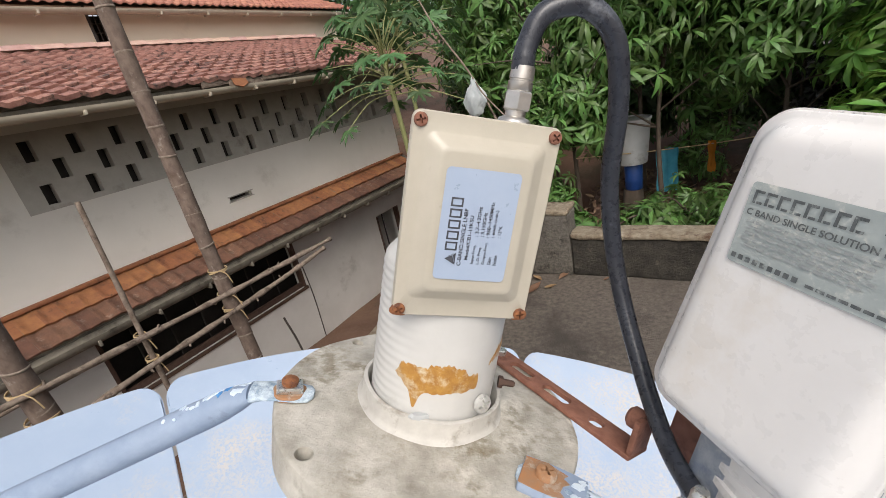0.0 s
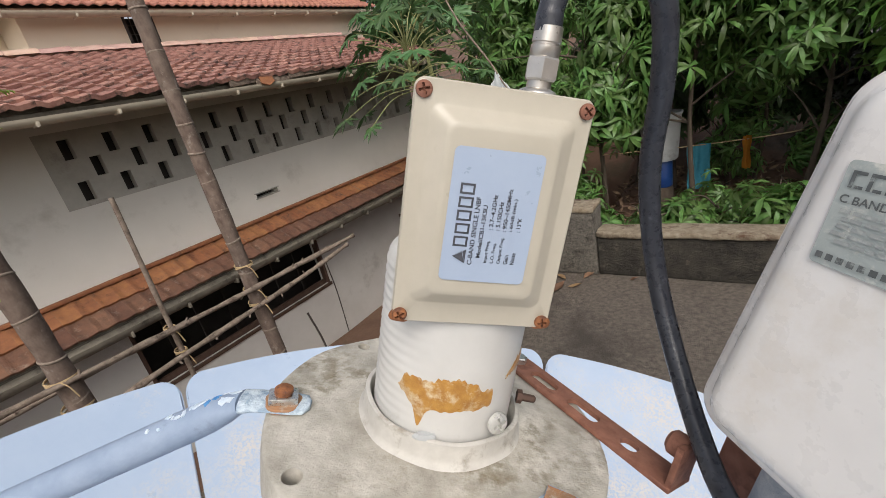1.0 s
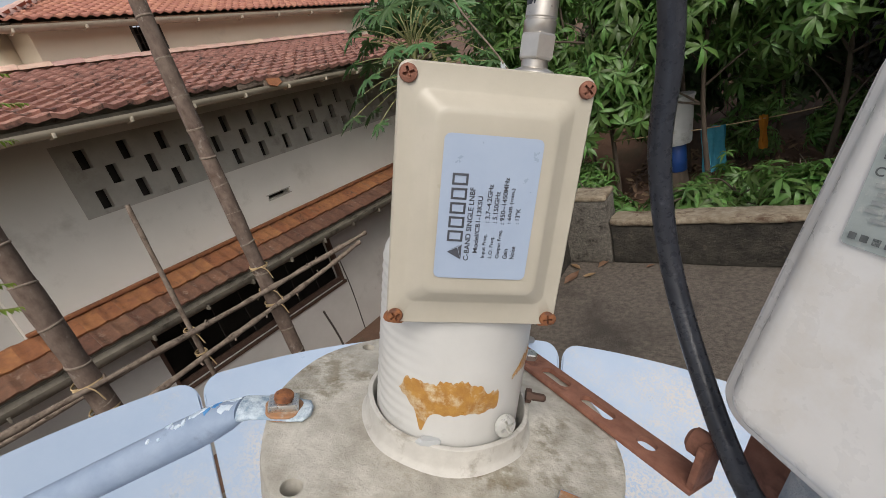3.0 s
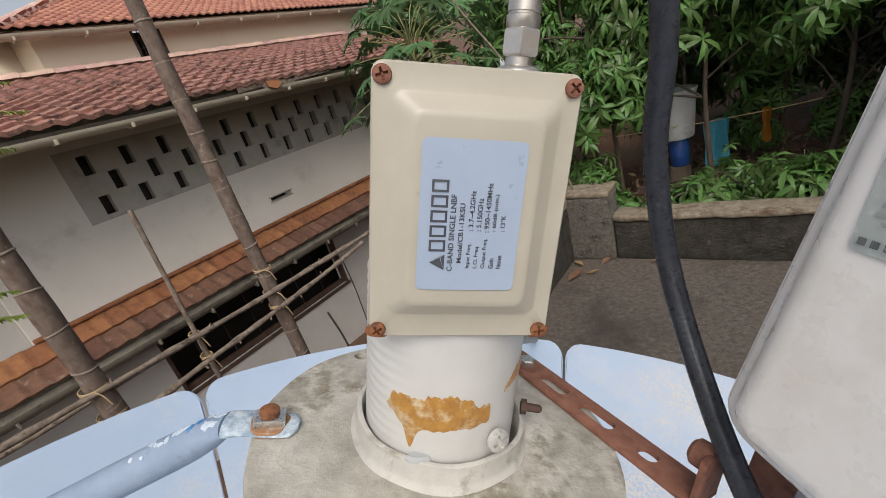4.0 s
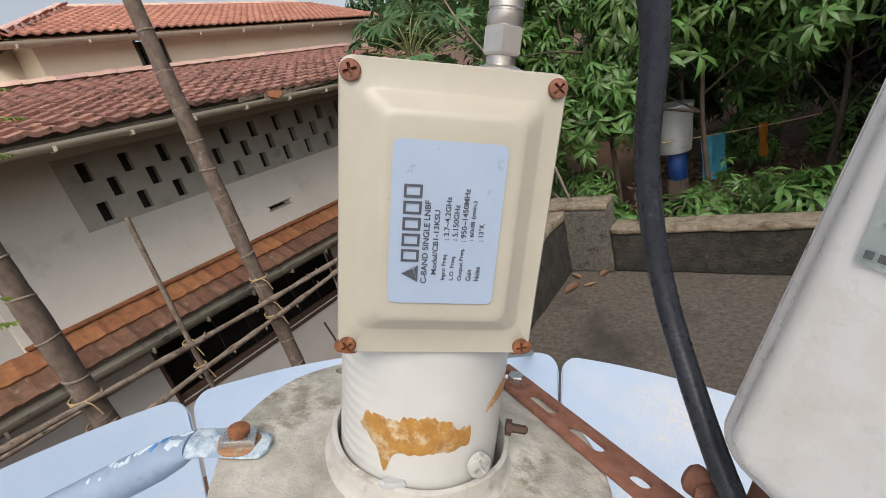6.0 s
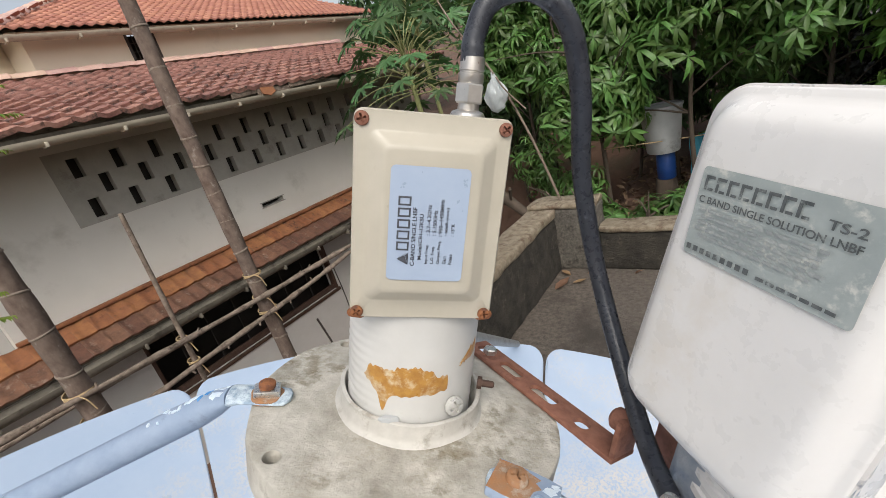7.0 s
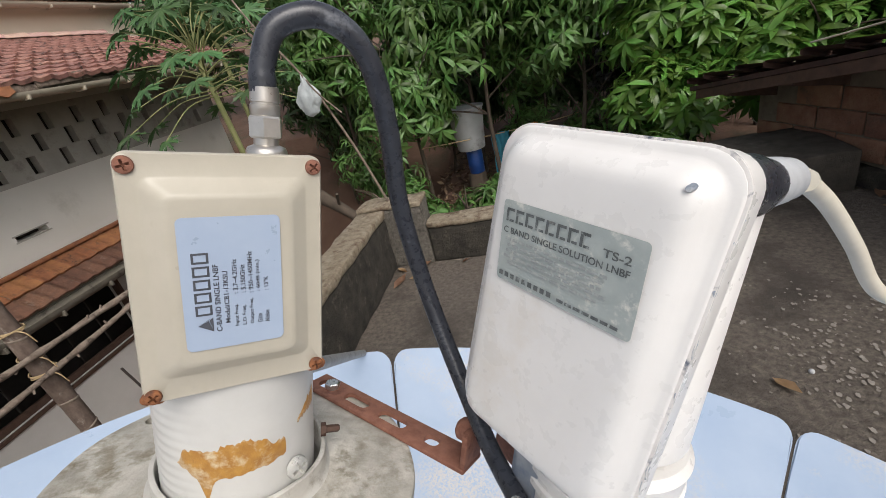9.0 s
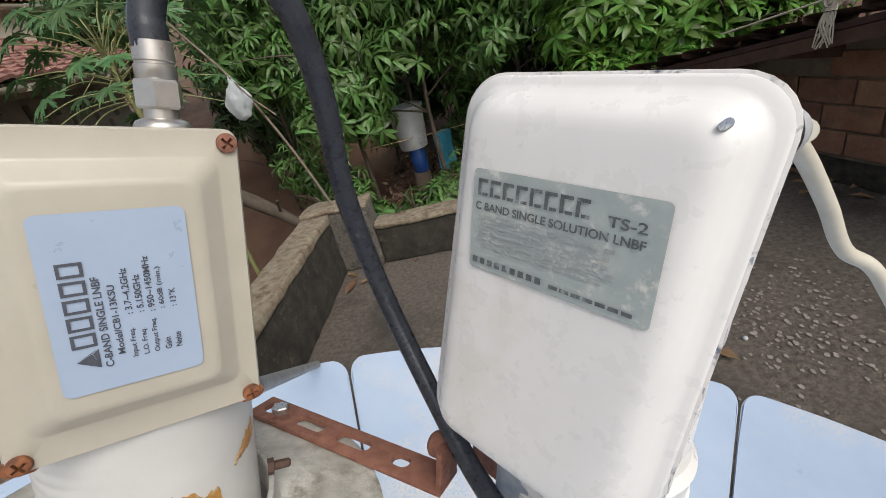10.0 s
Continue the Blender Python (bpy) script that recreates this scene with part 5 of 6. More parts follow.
def branches(bm, base, top, r0, limbs, reach, r):
    base, top = Vector(base), Vector(top)
    mid = (base + top) / 2 + Vector((r.uniform(-0.15, 0.15), r.uniform(-0.15, 0.15), 0))
    trunk = spline([base, mid, top], 8)
    sweep(bm, trunk, lambda s: r0 * (1 - 0.6 * s), 10)
    for k in range(limbs):
        p = trunk[int(len(trunk) * r.uniform(0.35, 0.95))]
        d = Vector((r.uniform(-1, 1), r.uniform(-1, 1), r.uniform(0.1, 0.9))).normalized() * reach * r.uniform(0.5, 1)
        sweep(bm, spline([p, p + d * 0.5 + Vector((0, 0, 0.05)), p + d], 5), lambda s: r0 * 0.42 * (1 - 0.75 * s), 7)
    return bm


DROOP = [leaf_template(0.2, 0.045, d) for d in (0.35, 0.6, 0.9)]
UPRIGHT = [leaf_template(0.2, 0.05, d) for d in (0.1, 0.3, 0.5)]
SMALL = [leaf_template(0.1, 0.05, d) for d in (0.1, 0.3, 0.5)]


def tree(name, label_text, x, y, z_mid, radii, sprays, templates, material, seed, lift=0.15, spread=1.0, leaves=8, size=1.0, category="tree", group="trees behind the terrace", lobes=7):
    r = np.random.default_rng(seed)
    pr = random.Random(seed)
    z0 = max(terrain(x, y) - 0.05, ALLEY_Z)
    root = thing(name, label_text, category, Matrix.Translation((x, y, z0)), group=group)
    c = np.array([0, 0, z_mid - z0])
    part("trunk", branches(bmesh.new(), (0, 0, 0), (pr.uniform(-0.2, 0.2), pr.uniform(-0.2, 0.2), c[2] + radii[2] * 0.4), 0.022 + 0.012 * max(radii), 10, max(radii) * 0.9, pr), M_BARK, root, "brown trunk and limbs", 60)
    me = scatter("crown", templates, crown_frames(r, c, np.array(radii), sprays, leaves, lift, spread, size, lobes), material)
    part("crown", me, material, root, "")
    return root


for i, (x, y, z, rad, n) in enumerate(((-4.6, 9.6, -0.8, (1.2, 0.8, 1.4), 300), (-3.0, 9.2, -0.9, (1.2, 0.8, 1.4), 300), (-1.4, 8.6, -0.9, (1.2, 0.7, 1.3), 300), (0.2, 8.6, -0.8, (1.2, 0.7, 1.3), 300), (1.8, 8.8, -0.8, (1.2, 0.7, 1.3), 300), (3.4, 9.0, -0.6, (1.3, 0.7, 1.4), 300), (5.2, 9.2, -0.4, (1.4, 0.7, 1.4), 300))):
    tree("bush", "dense dark green bush at the back of the yard", x, y, z, rad, n, DROOP, M_DARKLEAF, 200 + i, 0.3, 1.0, 9, 1.3, "bush", "bushes at the back of the yard", 8)
drooping = "slender tree with drooping whorls of narrow green leaves"
for i, (x, y, z, rad, n) in enumerate(((-2.5, 6.6, 0.3, (1.0, 1.0, 1.5), 420), (-1.5, 5.6, -0.2, (0.9, 0.9, 1.3), 420), (-0.5, 5.9, 0.3, (0.95, 0.9, 1.2), 460), (0.5, 6.0, 0.1, (0.9, 0.8, 1.1), 420),
                                       (-0.9, 7.2, 1.2, (1.4, 1.2, 1.5), 480), (0.9, 7.2, 0.9, (1.2, 1.1, 1.2), 420), (-3.6, 8.4, 1.2, (1.6, 1.3, 1.8), 520), (1.7, 6.5, -0.6, (0.7, 0.6, 0.9), 260), (-2.3, 7.6, -0.6, (0.9, 0.8, 1.1), 320), (0.1, 7.4, -0.4, (0.9, 0.7, 0.9), 300))):
    tree("tree", drooping, x, y, z, rad, n, DROOP, M_LEAF, 20 + i, 0.1, 1.0, 9, 1.0)
for i, (x, y, z, rad, n) in enumerate(((1.75, 5.45, -0.65, (0.8, 0.6, 0.9), 380), (1.35, 5.1, -1.15, (0.6, 0.45, 0.6), 200), (2.6, 5.1, -0.85, (0.8, 0.4, 0.6), 220), (2.7, 5.5, -0.2, (0.95, 0.65, 0.95), 420), (3.9, 5.5, -0.1, (1.0, 0.7, 1.0), 420), (2.1, 7.3, -0.3, (1.2, 1.0, 1.3), 460), (3.3, 7.4, 0.4, (1.4, 1.1, 1.2), 520), (4.8, 7.8, 0.6, (1.6, 1.2, 1.4), 520), (2.6, 8.8, 1.3, (1.7, 1.3, 1.4), 480), (6.6, 8.2, 0.9, (1.9, 1.4, 1.5), 460))):
    tree("mango_tree", "mango tree with dense whorls of bright green leaves", x, y, z, rad, n, UPRIGHT, M_MANGO, 60 + i, 0.35, 1.0, 11, 1.15, "tree")
tree("dark_bush", "bush of small glossy purple-black leaves", 1.25, 7.0, -0.7, (0.6, 0.6, 1.1), 420, SMALL, M_PURPLE, 90, 0.3, 1.0, 7, 1.0, "bush")
for i, (x, y, z, rad, n) in enumerate(((-5.5, 12.0, 1.5, (2.6, 1.8, 3.0), 420), (-2.0, 11.5, 1.5, (2.4, 1.8, 3.0), 420), (1.5, 11.5, 1.6, (2.4, 1.8, 2.8), 420), (5.0, 12.0, 1.8, (2.6, 1.8, 2.8), 420), (9.0, 11.5, 1.6, (2.8, 2.0, 2.8), 420), (-10.5, 14, 2.5, (3.2, 2, 3), 380))):
    tree("tree", "dark green leafy tree at the back of the yard", x, y, z, rad, n, DROOP, M_DARKLEAF, 120 + i, 0.2, 1.0, 9, 2.2, lobes=9)
for i, (x, y, z, rad, n) in enumerate(((-0.5, 3.75, -1.5, (0.45, 0.3, 0.4), 70), (0.3, 3.9, -1.5, (0.5, 0.35, 0.45), 80), (1.0, 4.0, -1.45, (0.5, 0.35, 0.45), 80), (-0.2, 4.7, -1.75, (0.6, 0.4, 0.45), 80), (0.8, 5.0, -1.7, (0.6, 0.4, 0.5), 80), (-1.35, 4.3, -1.8, (0.4, 0.4, 0.7), 90), (1.5, 5.6, -1.6, (0.5, 0.5, 0.7), 90), (-1.9, 5.2, -1.9, (0.6, 0.5, 0.7), 130), (-2.4, 6.0, -1.6, (0.6, 0.5, 0.8), 130), (-0.2, 7.3, -1.6, (0.7, 0.4, 0.6), 130), (0.9, 6.4, -1.5, (0.5, 0.4, 0.6), 110), (0.3, 5.4, -1.9, (0.6, 0.4, 0.4), 90), (1.9, 6.4, -1.4, (0.6, 0.4, 0.7), 120), (-1.5, 7.4, -1.4, (0.6, 0.5, 0.8), 130))):
    tree("shrub", "low shrub with drooping green leaves behind the parapet", x, y, z, rad, n, DROOP, M_LEAF, 160 + i, 0.25, 1.0, 8, 0.75, "shrub", "shrubs behind the parapet", 5)


def lobed_leaf(size, lobes=7):
    """A papaya leaf: a hand-shaped outline with toothed lobes, slightly cupped."""
    v, f = [(0, 0, 0)], []
    rim = []
    for k in range(lobes):
        a = radians(-130 + 260 * k / (lobes - 1))
        ln = size * (1 - 0.25 * abs(k - (lobes - 1) / 2) / ((lobes - 1) / 2))
        for da, s in ((-0.27, 0.26), (-0.24, 0.5), (-0.13, 0.5), (-0.16, 0.76), (-0.05, 0.72), (0, 1.0), (0.05, 0.72), (0.16, 0.76), (0.13, 0.5), (0.24, 0.5), (0.27, 0.26)):
            rim.append((a + da, ln * s))
    for a, s in rim:
        v.append((s * math.cos(a), s * math.sin(a), -0.35 * s * s / size + 0.05 * size * math.cos(7 * a)))
    f = [(0, i, i + 1, i + 1) for i in range(1, len(rim))]
    return np.array(v, float), f


def papaya(x, y, z_top, seed, n, size):
    r = np.random.default_rng(seed)
    z0 = terrain(x, y) - 0.05
    root = thing("papaya_tree", "papaya tree with lobed leaves on long pale stalks", "tree", Matrix.Translation((x, y, z0)), group="papaya trees")
    h = z_top - z0
    part("trunk", sweep(bmesh.new(), spline([(0.25, -0.1, 0), (0.12, 0, h * 0.5), (0, 0, h), (-0.05, 0.02, h + 0.5)], 10), lambda s: 0.04 - 0.015 * s, 12), M_STALK, root, "green-grey slim trunk", 60)
    frames = []
    for k in range(n):
        a = k * 2.4 + r.uniform(-0.2, 0.2)
        s = k / n
        el = radians(-12 + 75 * s + r.uniform(-10, 10))
        ln = (0.95 - 0.35 * s) * r.uniform(0.8, 1.15)
        p = Vector((0, 0, h - 0.1 + 0.55 * s))
        d = Vector((math.cos(a) * math.cos(el), math.sin(a) * math.cos(el), math.sin(el)))
        q = p + d * ln + Vector((0, 0, -0.12 * ln))
        part("leaf_stalk", sweep(bmesh.new(), spline([p, p + d * ln * 0.5 + Vector((0, 0, 0.03)), q], 5), lambda t: 0.008 - 0.003 * t, 6), M_STALK, root, "", 60)
        out = np.array([d.x, d.y, -0.5 + r.uniform(-0.2, 0.3)])
        frames.append((0, frame_of(np.array(q), out, np.array([d.x * 0.5, d.y * 0.5, 1.0]) + r.normal(size=3) * 0.2, r.uniform(0.75, 1.2))))
    part("crown", scatter("crown", [lobed_leaf(size)], frames, M_PAPAYA), M_PAPAYA, root, "")
    return root


papaya(-3.25, 4.3, 0.15, 5, 46, 0.24)
papaya(-3.9, 5.6, 0.7, 6, 40, 0.27)


def feathery_sapling(x, y, fronds):
    """A slender stem with long feathered fronds, each given by its tip."""
    root = thing("sapling", "slender sapling with feathery yellow-green fronds in the alley", "tree", Matrix.Translation((x, y, ALLEY_Z - 0.05)))
    part("trunk", sweep(bmesh.new(), spline([(0, 0, 0), (0.05, 0.03, 2.4), (0, 0, 4.9)], 10), lambda q: 0.035 - 0.022 * q, 10), M_BARK, root, "slim brown stem", 60)
    r = np.random.default_rng(31)
    frames = []
    for hx, hy, hz in fronds:
        tip = Vector((hx - x, hy - y, hz - ALLEY_Z + 0.05))
        base = Vector((0, 0, tip.z - 0.12))
        path = spline([base, (base + tip) / 2 + Vector((0, 0, 0.13)), tip], 26)
        part("leaf_stalk", sweep(bmesh.new(), path, lambda q: 0.006 - 0.004 * q, 6), M_STALK, root, "", 60)
        for k in range(18, len(path)):
            d = (path[k] - path[k - 1]).normalized()
            side = d.cross(Vector((0, 0, 1))).normalized()
            for sgn in (-1, 1):
                way = np.array(side * sgn + d * 0.5) + r.normal(size=3) * 0.12
                frames.append((int(r.integers(3)), frame_of(np.array(path[k]), way, np.array([0, 0, 1.0]), r.uniform(0.75, 1.05) * (1.1 - 0.5 * (k / len(path)) ** 3))))
    part("crown", scatter("crown", [leaf_template(0.075, 0.02, q) for q in (0.1, 0.3, 0.5)], frames, M_YOUNGLEAF), M_YOUNGLEAF, root, "")


feathery_sapling(-3.0, -0.4, ((-3.0, 0.62, 0.66), (-2.9, 0.6, 0.5), (-3.1, 0.52, 0.36), (-3.0, 0.17, -0.3), (-2.95, 0.14, -0.42), (-3.1, 0.5, 0.8)))

# ---- loose things in the yard and on the terrace ----
bag_root = thing("plastic_bag", "crumpled translucent white plastic bag hanging on a dry stem", "bag", Matrix.Translation((-1.4, 2.8, -0.06)))
bm = bmesh.new()
bmesh.ops.create_icosphere(bm, subdivisions=4, radius=1.0)
for v in bm.verts:
    k = 1 + 0.22 * noise.noise(v.co * 2.2) + 0.12 * noise.noise(v.co * 6.0)
    top = max(0.0, v.co.z)
    v.co = Vector((v.co.x * 0.09 * k * (1 - 0.75 * top), v.co.y * 0.04 * k * (1 - 0.75 * top), v.co.z * 0.13 * k))
part("sack", bm, M_BAG, bag_root, "", 60)
stem = thing("dry_sapling", "thin bare dry sapling leaning over the parapet", "plant")
part("stalk", sweep(bmesh.new(), spline([(-1.12, 2.97, -0.97), (-1.25, 2.9, -0.4), (-1.4, 2.82, 0.07), (-1.62, 2.8, 0.45), (-1.8, 2.85, 0.8)], 8), lambda s: 0.011 - 0.006 * s, 8), M_DRYWOOD, stem, "", 60)
part("twig", sweep(bmesh.new(), spline([(-1.4, 2.82, 0.07), (-1.3, 2.75, -0.05), (-1.15, 2.7, -0.2)], 6), 0.005, 6), M_DRYWOOD, stem, "", 60)
bz = terrain(-0.93, 6.4)
thing("tree_stump", "dark cut tree stump in the yard", "stump", Matrix.Translation((-0.95, 6.4, bz)), bm=lathe(bmesh.new(), [(0.19, -0.05), (0.15, 0.08), (0.13, -1.9 - bz), (0.115, -1.885 - bz)], 20, lambda a, z: 0.012 * math.sin(5 * a)), material=M_BARK, smooth=50)
blue_drum = thing("blue_drum", "small dark blue plastic drum standing on a stump", "drum", Matrix.Translation((-0.93, 6.39, -1.885)))
part("body", lathe(bmesh.new(), [(0.11, 0), (0.118, 0.015), (0.12, 0.12), (0.124, 0.135), (0.12, 0.15), (0.12, 0.36), (0.11, 0.378)], 28), M_BLUEDRUM, blue_drum, "", 40)
drum = thing("plastic_tub", "dirty white plastic tub resting on a blue drum", "tub", Matrix.Translation((-0.95, 6.4, -1.505)))
part("body", lathe(bmesh.new(), [(0.2, 0), (0.21, 0.015), (0.235, 0.3), (0.262, 0.6)], 32), M_PAINTBUCKET, drum, "", 40)
part("rim", (lambda b: (lathe(b, [(0.258, 0.585), (0.276, 0.59), (0.276, 0.615), (0.258, 0.62)], 32, None, False), b)[1])(bmesh.new()), M_TAPE, drum, "grey rim", 40)
line_root = thing("clothes_line", "thin rope clothes line between the trees", "clothes line")
part("rope", sweep(bmesh.new(), spline([(-1.5, 5.6, -1.2), (-0.5, 6.5, -1.38), (0.6, 6.6, -1.32), (1.3, 7.0, -1.2)], 8), 0.007, 6), M_ROPE, line_root, "", 60)


def cloth(label_text, x, y, z, w, h, material, seed):
    bm = bmesh.new()
    rows = [[bm.verts.new((w * (i / 10 - 0.5), 0.03 * math.sin(i * 1.1 + seed) + 0.02 * math.sin(j * 0.9 + i * 0.4), -h * j / 10)) for i in range(11)] for j in range(11)]
    for a, b in zip(rows, rows[1:]):
        for i in range(10):
            bm.faces.new((a[i], a[i + 1], b[i + 1], b[i]))
    bmesh.ops.solidify(bm, geom=bm.faces[:], thickness=0.006)
    thing("hanging_cloth", label_text, "cloth", pose(x, y, z, 0, 0, 25), group="washing on the line", bm=bm, material=material, smooth=60)


cloth("turquoise cloth hanging on the clothes line", -0.51, 6.5, -1.37, 0.27, 0.6, M_CLOTH, 1)
cloth("orange cloth hanging on the clothes line", 0.02, 6.58, -1.33, 0.08, 0.42, M_CLOTH3, 2)


def dry_leaf(x, y, z, size, turn, seed):
    bm = bmesh.new()
    v, f = leaf_template(size, size * 0.42, -0.15, 0.5)
    r = random.Random(seed)
    vs = [bm.verts.new((a + r.uniform(-1, 1) * size * 0.03, b, abs(c) + 0.004 + r.uniform(0, 0.012))) for a, b, c in v]
    for q in f:
        bm.faces.new([vs[i] for i in dict.fromkeys(q)])
    bmesh.ops.solidify(bm, geom=bm.faces[:], thickness=0.002)
    thing("dry_leaf", "curled dry brown fallen leaf", "leaf", pose(x, y, z, 0, 0, turn), group="fallen leaves", bm=bm, material=M_DRYLEAF, smooth=60)


for i, (x, y, s, a) in enumerate(((0.95, 1.47, 0.12, -60), (-1.09, 2.5, 0.17, 70), (-1.0, 2.62, 0.1, 20), (-1.05, 2.74, 0.1, 150), (-0.93, 2.78, 0.12, 60), (2.33, 2.8, 0.2, 30), (2.3, 2.95, 0.16, 100), (2.2, 2.75, 0.12, 200), (2.38, 2.68, 0.14, 10), (1.9, 3.05, 0.12, 80), (2.24, 3.05, 0.15, 60), (2.4, 2.5, 0.12, 140), (2.28, 2.87, 0.13, 170),
                                  (0.4, 2.6, 0.05, 10), (-0.6, 2.8, 0.07, 40))):
    dry_leaf(x, y, GROUND_Z, s, a, i)
bm = bmesh.new()
pr = random.Random(5)
for k in range(420):
    cx, cy, r = pr.gauss(1.42, 0.26), pr.gauss(1.66, 0.3), pr.uniform(0.0015, 0.011)
    n = 8
    bm.faces.new([bm.verts.new((cx + r * pr.uniform(0.5, 1.3) * math.cos(6.283 * i / n), cy + 1.4 * r * pr.uniform(0.5, 1.3) * math.sin(6.283 * i / n), GROUND_Z + 0.003 + 0.00002 * k)) for i in range(n)])
tagged(part("cement_splash", bm, M_PATCH, floor, "pale scattered cement splashes", None), kind="stuff")
thing("pebble", "small white pebble on the terrace", "stone", pose(1.11, 1.5, GROUND_Z + 0.008), bm=(lambda b: (bmesh.ops.create_icosphere(b, subdivisions=2, radius=0.012), b)[1])(bmesh.new()), material=M_PAINTBUCKET, smooth=60)

def litter(n, seed):
    """Fallen leaves on the soil, as one sheet of many small leaves."""
    r = np.random.default_rng(seed)
    frames = []
    for _ in range(n):
        x, y = r.uniform(-3.2, 1.3), r.uniform(3.25, 8.0)
        a = r.uniform(0, 6.283)
        frames.append((int(r.integers(3)), frame_of(np.array([x, y, terrain(x, y) + r.uniform(0.012, 0.04)]), np.array([math.cos(a), math.sin(a), r.uniform(-0.2, 0.3)]), np.array([0, 0, 1.0]) + r.normal(size=3) * 0.35, r.uniform(0.6, 1.4))))
    return scatter("leaf_litter", [leaf_template(0.11, 0.045, -q, 0.5) for q in (0.1, 0.25, 0.4)], frames, M_LITTER)


tagged(new("leaf_litter", litter(2600, 77)), "dry brown fallen leaves on the yard soil", "leaf litter", kind="stuff")
log_ = thing("fallen_log", "dark fallen log leaning behind the parapet", "log")
part("bole", sweep(bmesh.new(), spline([(-2.75, 4.3, -1.0), (-2.2, 4.35, -1.5), (-1.75, 4.4, -2.0)], 10), lambda q: 0.07 + 0.012 * math.sin(9 * q), 14), M_BARK, log_, "", 60)
part("twig_stub", sweep(bmesh.new(), [(-2.3, 4.35, -1.42), (-2.2, 4.2, -1.2)], 0.018, 8), M_BARK, log_, "", 60)
sr = random.Random(12)
for k in range(26):
    x, y = sr.uniform(-2.9, -1.0), sr.uniform(3.4, 5.6)
    z = terrain(x, y)
    d = Vector((sr.uniform(-0.5, 0.5), sr.uniform(-0.4, 0.4), sr.uniform(0.2, 0.8)))
    ln = sr.uniform(0.5, 1.3)
    thing("dry_stick", "thin bare dry stick standing in the undergrowth", "stick", Matrix.Translation((x, y, z)), group="dry sticks",
          bm=sweep(bmesh.new(), spline([Vector((0, 0, -0.05)), d * ln * 0.5 + Vector((0.05, 0, 0.05)), d * ln], 6), lambda q: 0.012 - 0.007 * q, 7), material=M_DRYWOOD, smooth=60)

# ---- shed on the terrace ----
SHED = Matrix(((0.31, 0.951, 0, 2.0), (-0.951, 0.31, 0, 4.3), (0, 0, 1, 0), (0, 0, 0, 1)))
verge = lambda x, y: -0.765 + 0.2033 * (x + 0.27) - 0.22 * (y + 0.49)
thing("plinth", "dark cement plinth beside the shed", "plinth", kind="structure", material=M_PLINTH, smooth=60, bm=rough_block(1.42, 2.2, 3.22, 3.95, GROUND_Z, -1.2, 0.12, 0.012))
shed_wall = thing("shed_wall", "rough red laterite block wall of the shed", "wall", SHED, kind="structure", material=M_MORTAR, smooth=None,
                  bm=loft(bmesh.new(), [[(x, y, GROUND_Z) for x, y in ((0, 0), (3.4, 0), (3.4, 0.2), (0, 0.2))], [(x, y, verge(x, y) - 0.09) for x, y in ((0, 0), (3.4, 0), (3.4, 0.2), (0, 0.2))]]))
# dark block that paints in the shadow at the wall's mossy foot
thing("shed_base", "dark band for the shadowed, mossy foot of the shed wall", "plinth", SHED, kind="structure", material=M_PARAPET, smooth=60, bm=rough_block(0.45, 3.4, -0.09, -0.003, GROUND_Z, -1.36, 0.12, 0.012))
thing("shed_back_wall", "rough back wall of the shed", "wall", SHED, kind="structure", material=M_MORTAR, smooth=None,
      bm=loft(bmesh.new(), [[(x, y, GROUND_Z) for x, y in ((0, 0.203), (0.2, 0.203), (0.2, 2.0), (0, 2.0))], [(x, y, verge(x, y) - 0.09) for x, y in ((0, 0.203), (0.2, 0.203), (0.2, 2.0), (0, 2.0))]]))
shed_roof = thing("shed_roof", "sagging dark clay tile roof of the shed", "roof", SHED, kind="structure", material=M_SHEDROOF, smooth=None,
                  bm=loft(bmesh.new(), [[(x, y, verge(x, y) + h) for x, y in ((-0.27, -0.47), (3.6, -0.47), (3.6, 2.1), (-0.27, 2.1))] for h in (-0.08, -0.045)]))
for x in (0.15, 0.75, 1.35, 1.95, 2.55):
    part("rafter", loft(bmesh.new(), [[(x + a, y, verge(x, y) + b) for a, b in ((-0.03, -0.17), (0.03, -0.17), (0.03, -0.085), (-0.03, -0.085))] for y in (-0.44, -0.003)]), M_FRAMEWOOD, shed_roof, "dark wooden rafter end")
part("verge_board", loft(bmesh.new(), [[(x, -0.46 + a, verge(x, -0.46) + b) for a, b in ((0, -0.16), (0.025, -0.16), (0.025, -0.084), (0, -0.084))] for x in (-0.2, 1.2, 3.5)]), M_FRAMEWOOD, shed_roof, "dark rotten board under the tiles")
tie_ = thing("knotted_rope", "knot of pale frayed rope on the shed roof", "rope", SHED @ Matrix.Translation((1.62, -0.44, verge(1.62, -0.44) + 0.04)))
part("coil", sweep(bmesh.new(), [Vector((0.06 * math.sin(k * 0.9) * math.cos(k * 0.37), 0.05 * math.cos(k * 0.7), 0.05 + 0.045 * math.sin(k * 1.3))) for k in range(70)], 0.011, 6), M_ROPEPALE, tie_, "", 60)
for k in range(14):
    part("frayed_end", sweep(bmesh.new(), spline([(0.02 * math.sin(2 * k), -0.04, 0.03), (0.035 * math.sin(3 * k), -0.07, -0.05), (0.05 * math.sin(5 * k + 1), -0.075 + 0.01 * math.sin(k), -0.16 - 0.03 * math.sin(7 * k))], 5), 0.004, 5), M_ROPEPALE, tie_, "", 60)
part("line", sweep(bmesh.new(), spline([(0.0, 0, 0.06), (-0.35, 0.02, -0.02), (-0.8, 0.05, -0.12)], 6), 0.006, 6), M_ROPEPALE, tie_, "", 60)
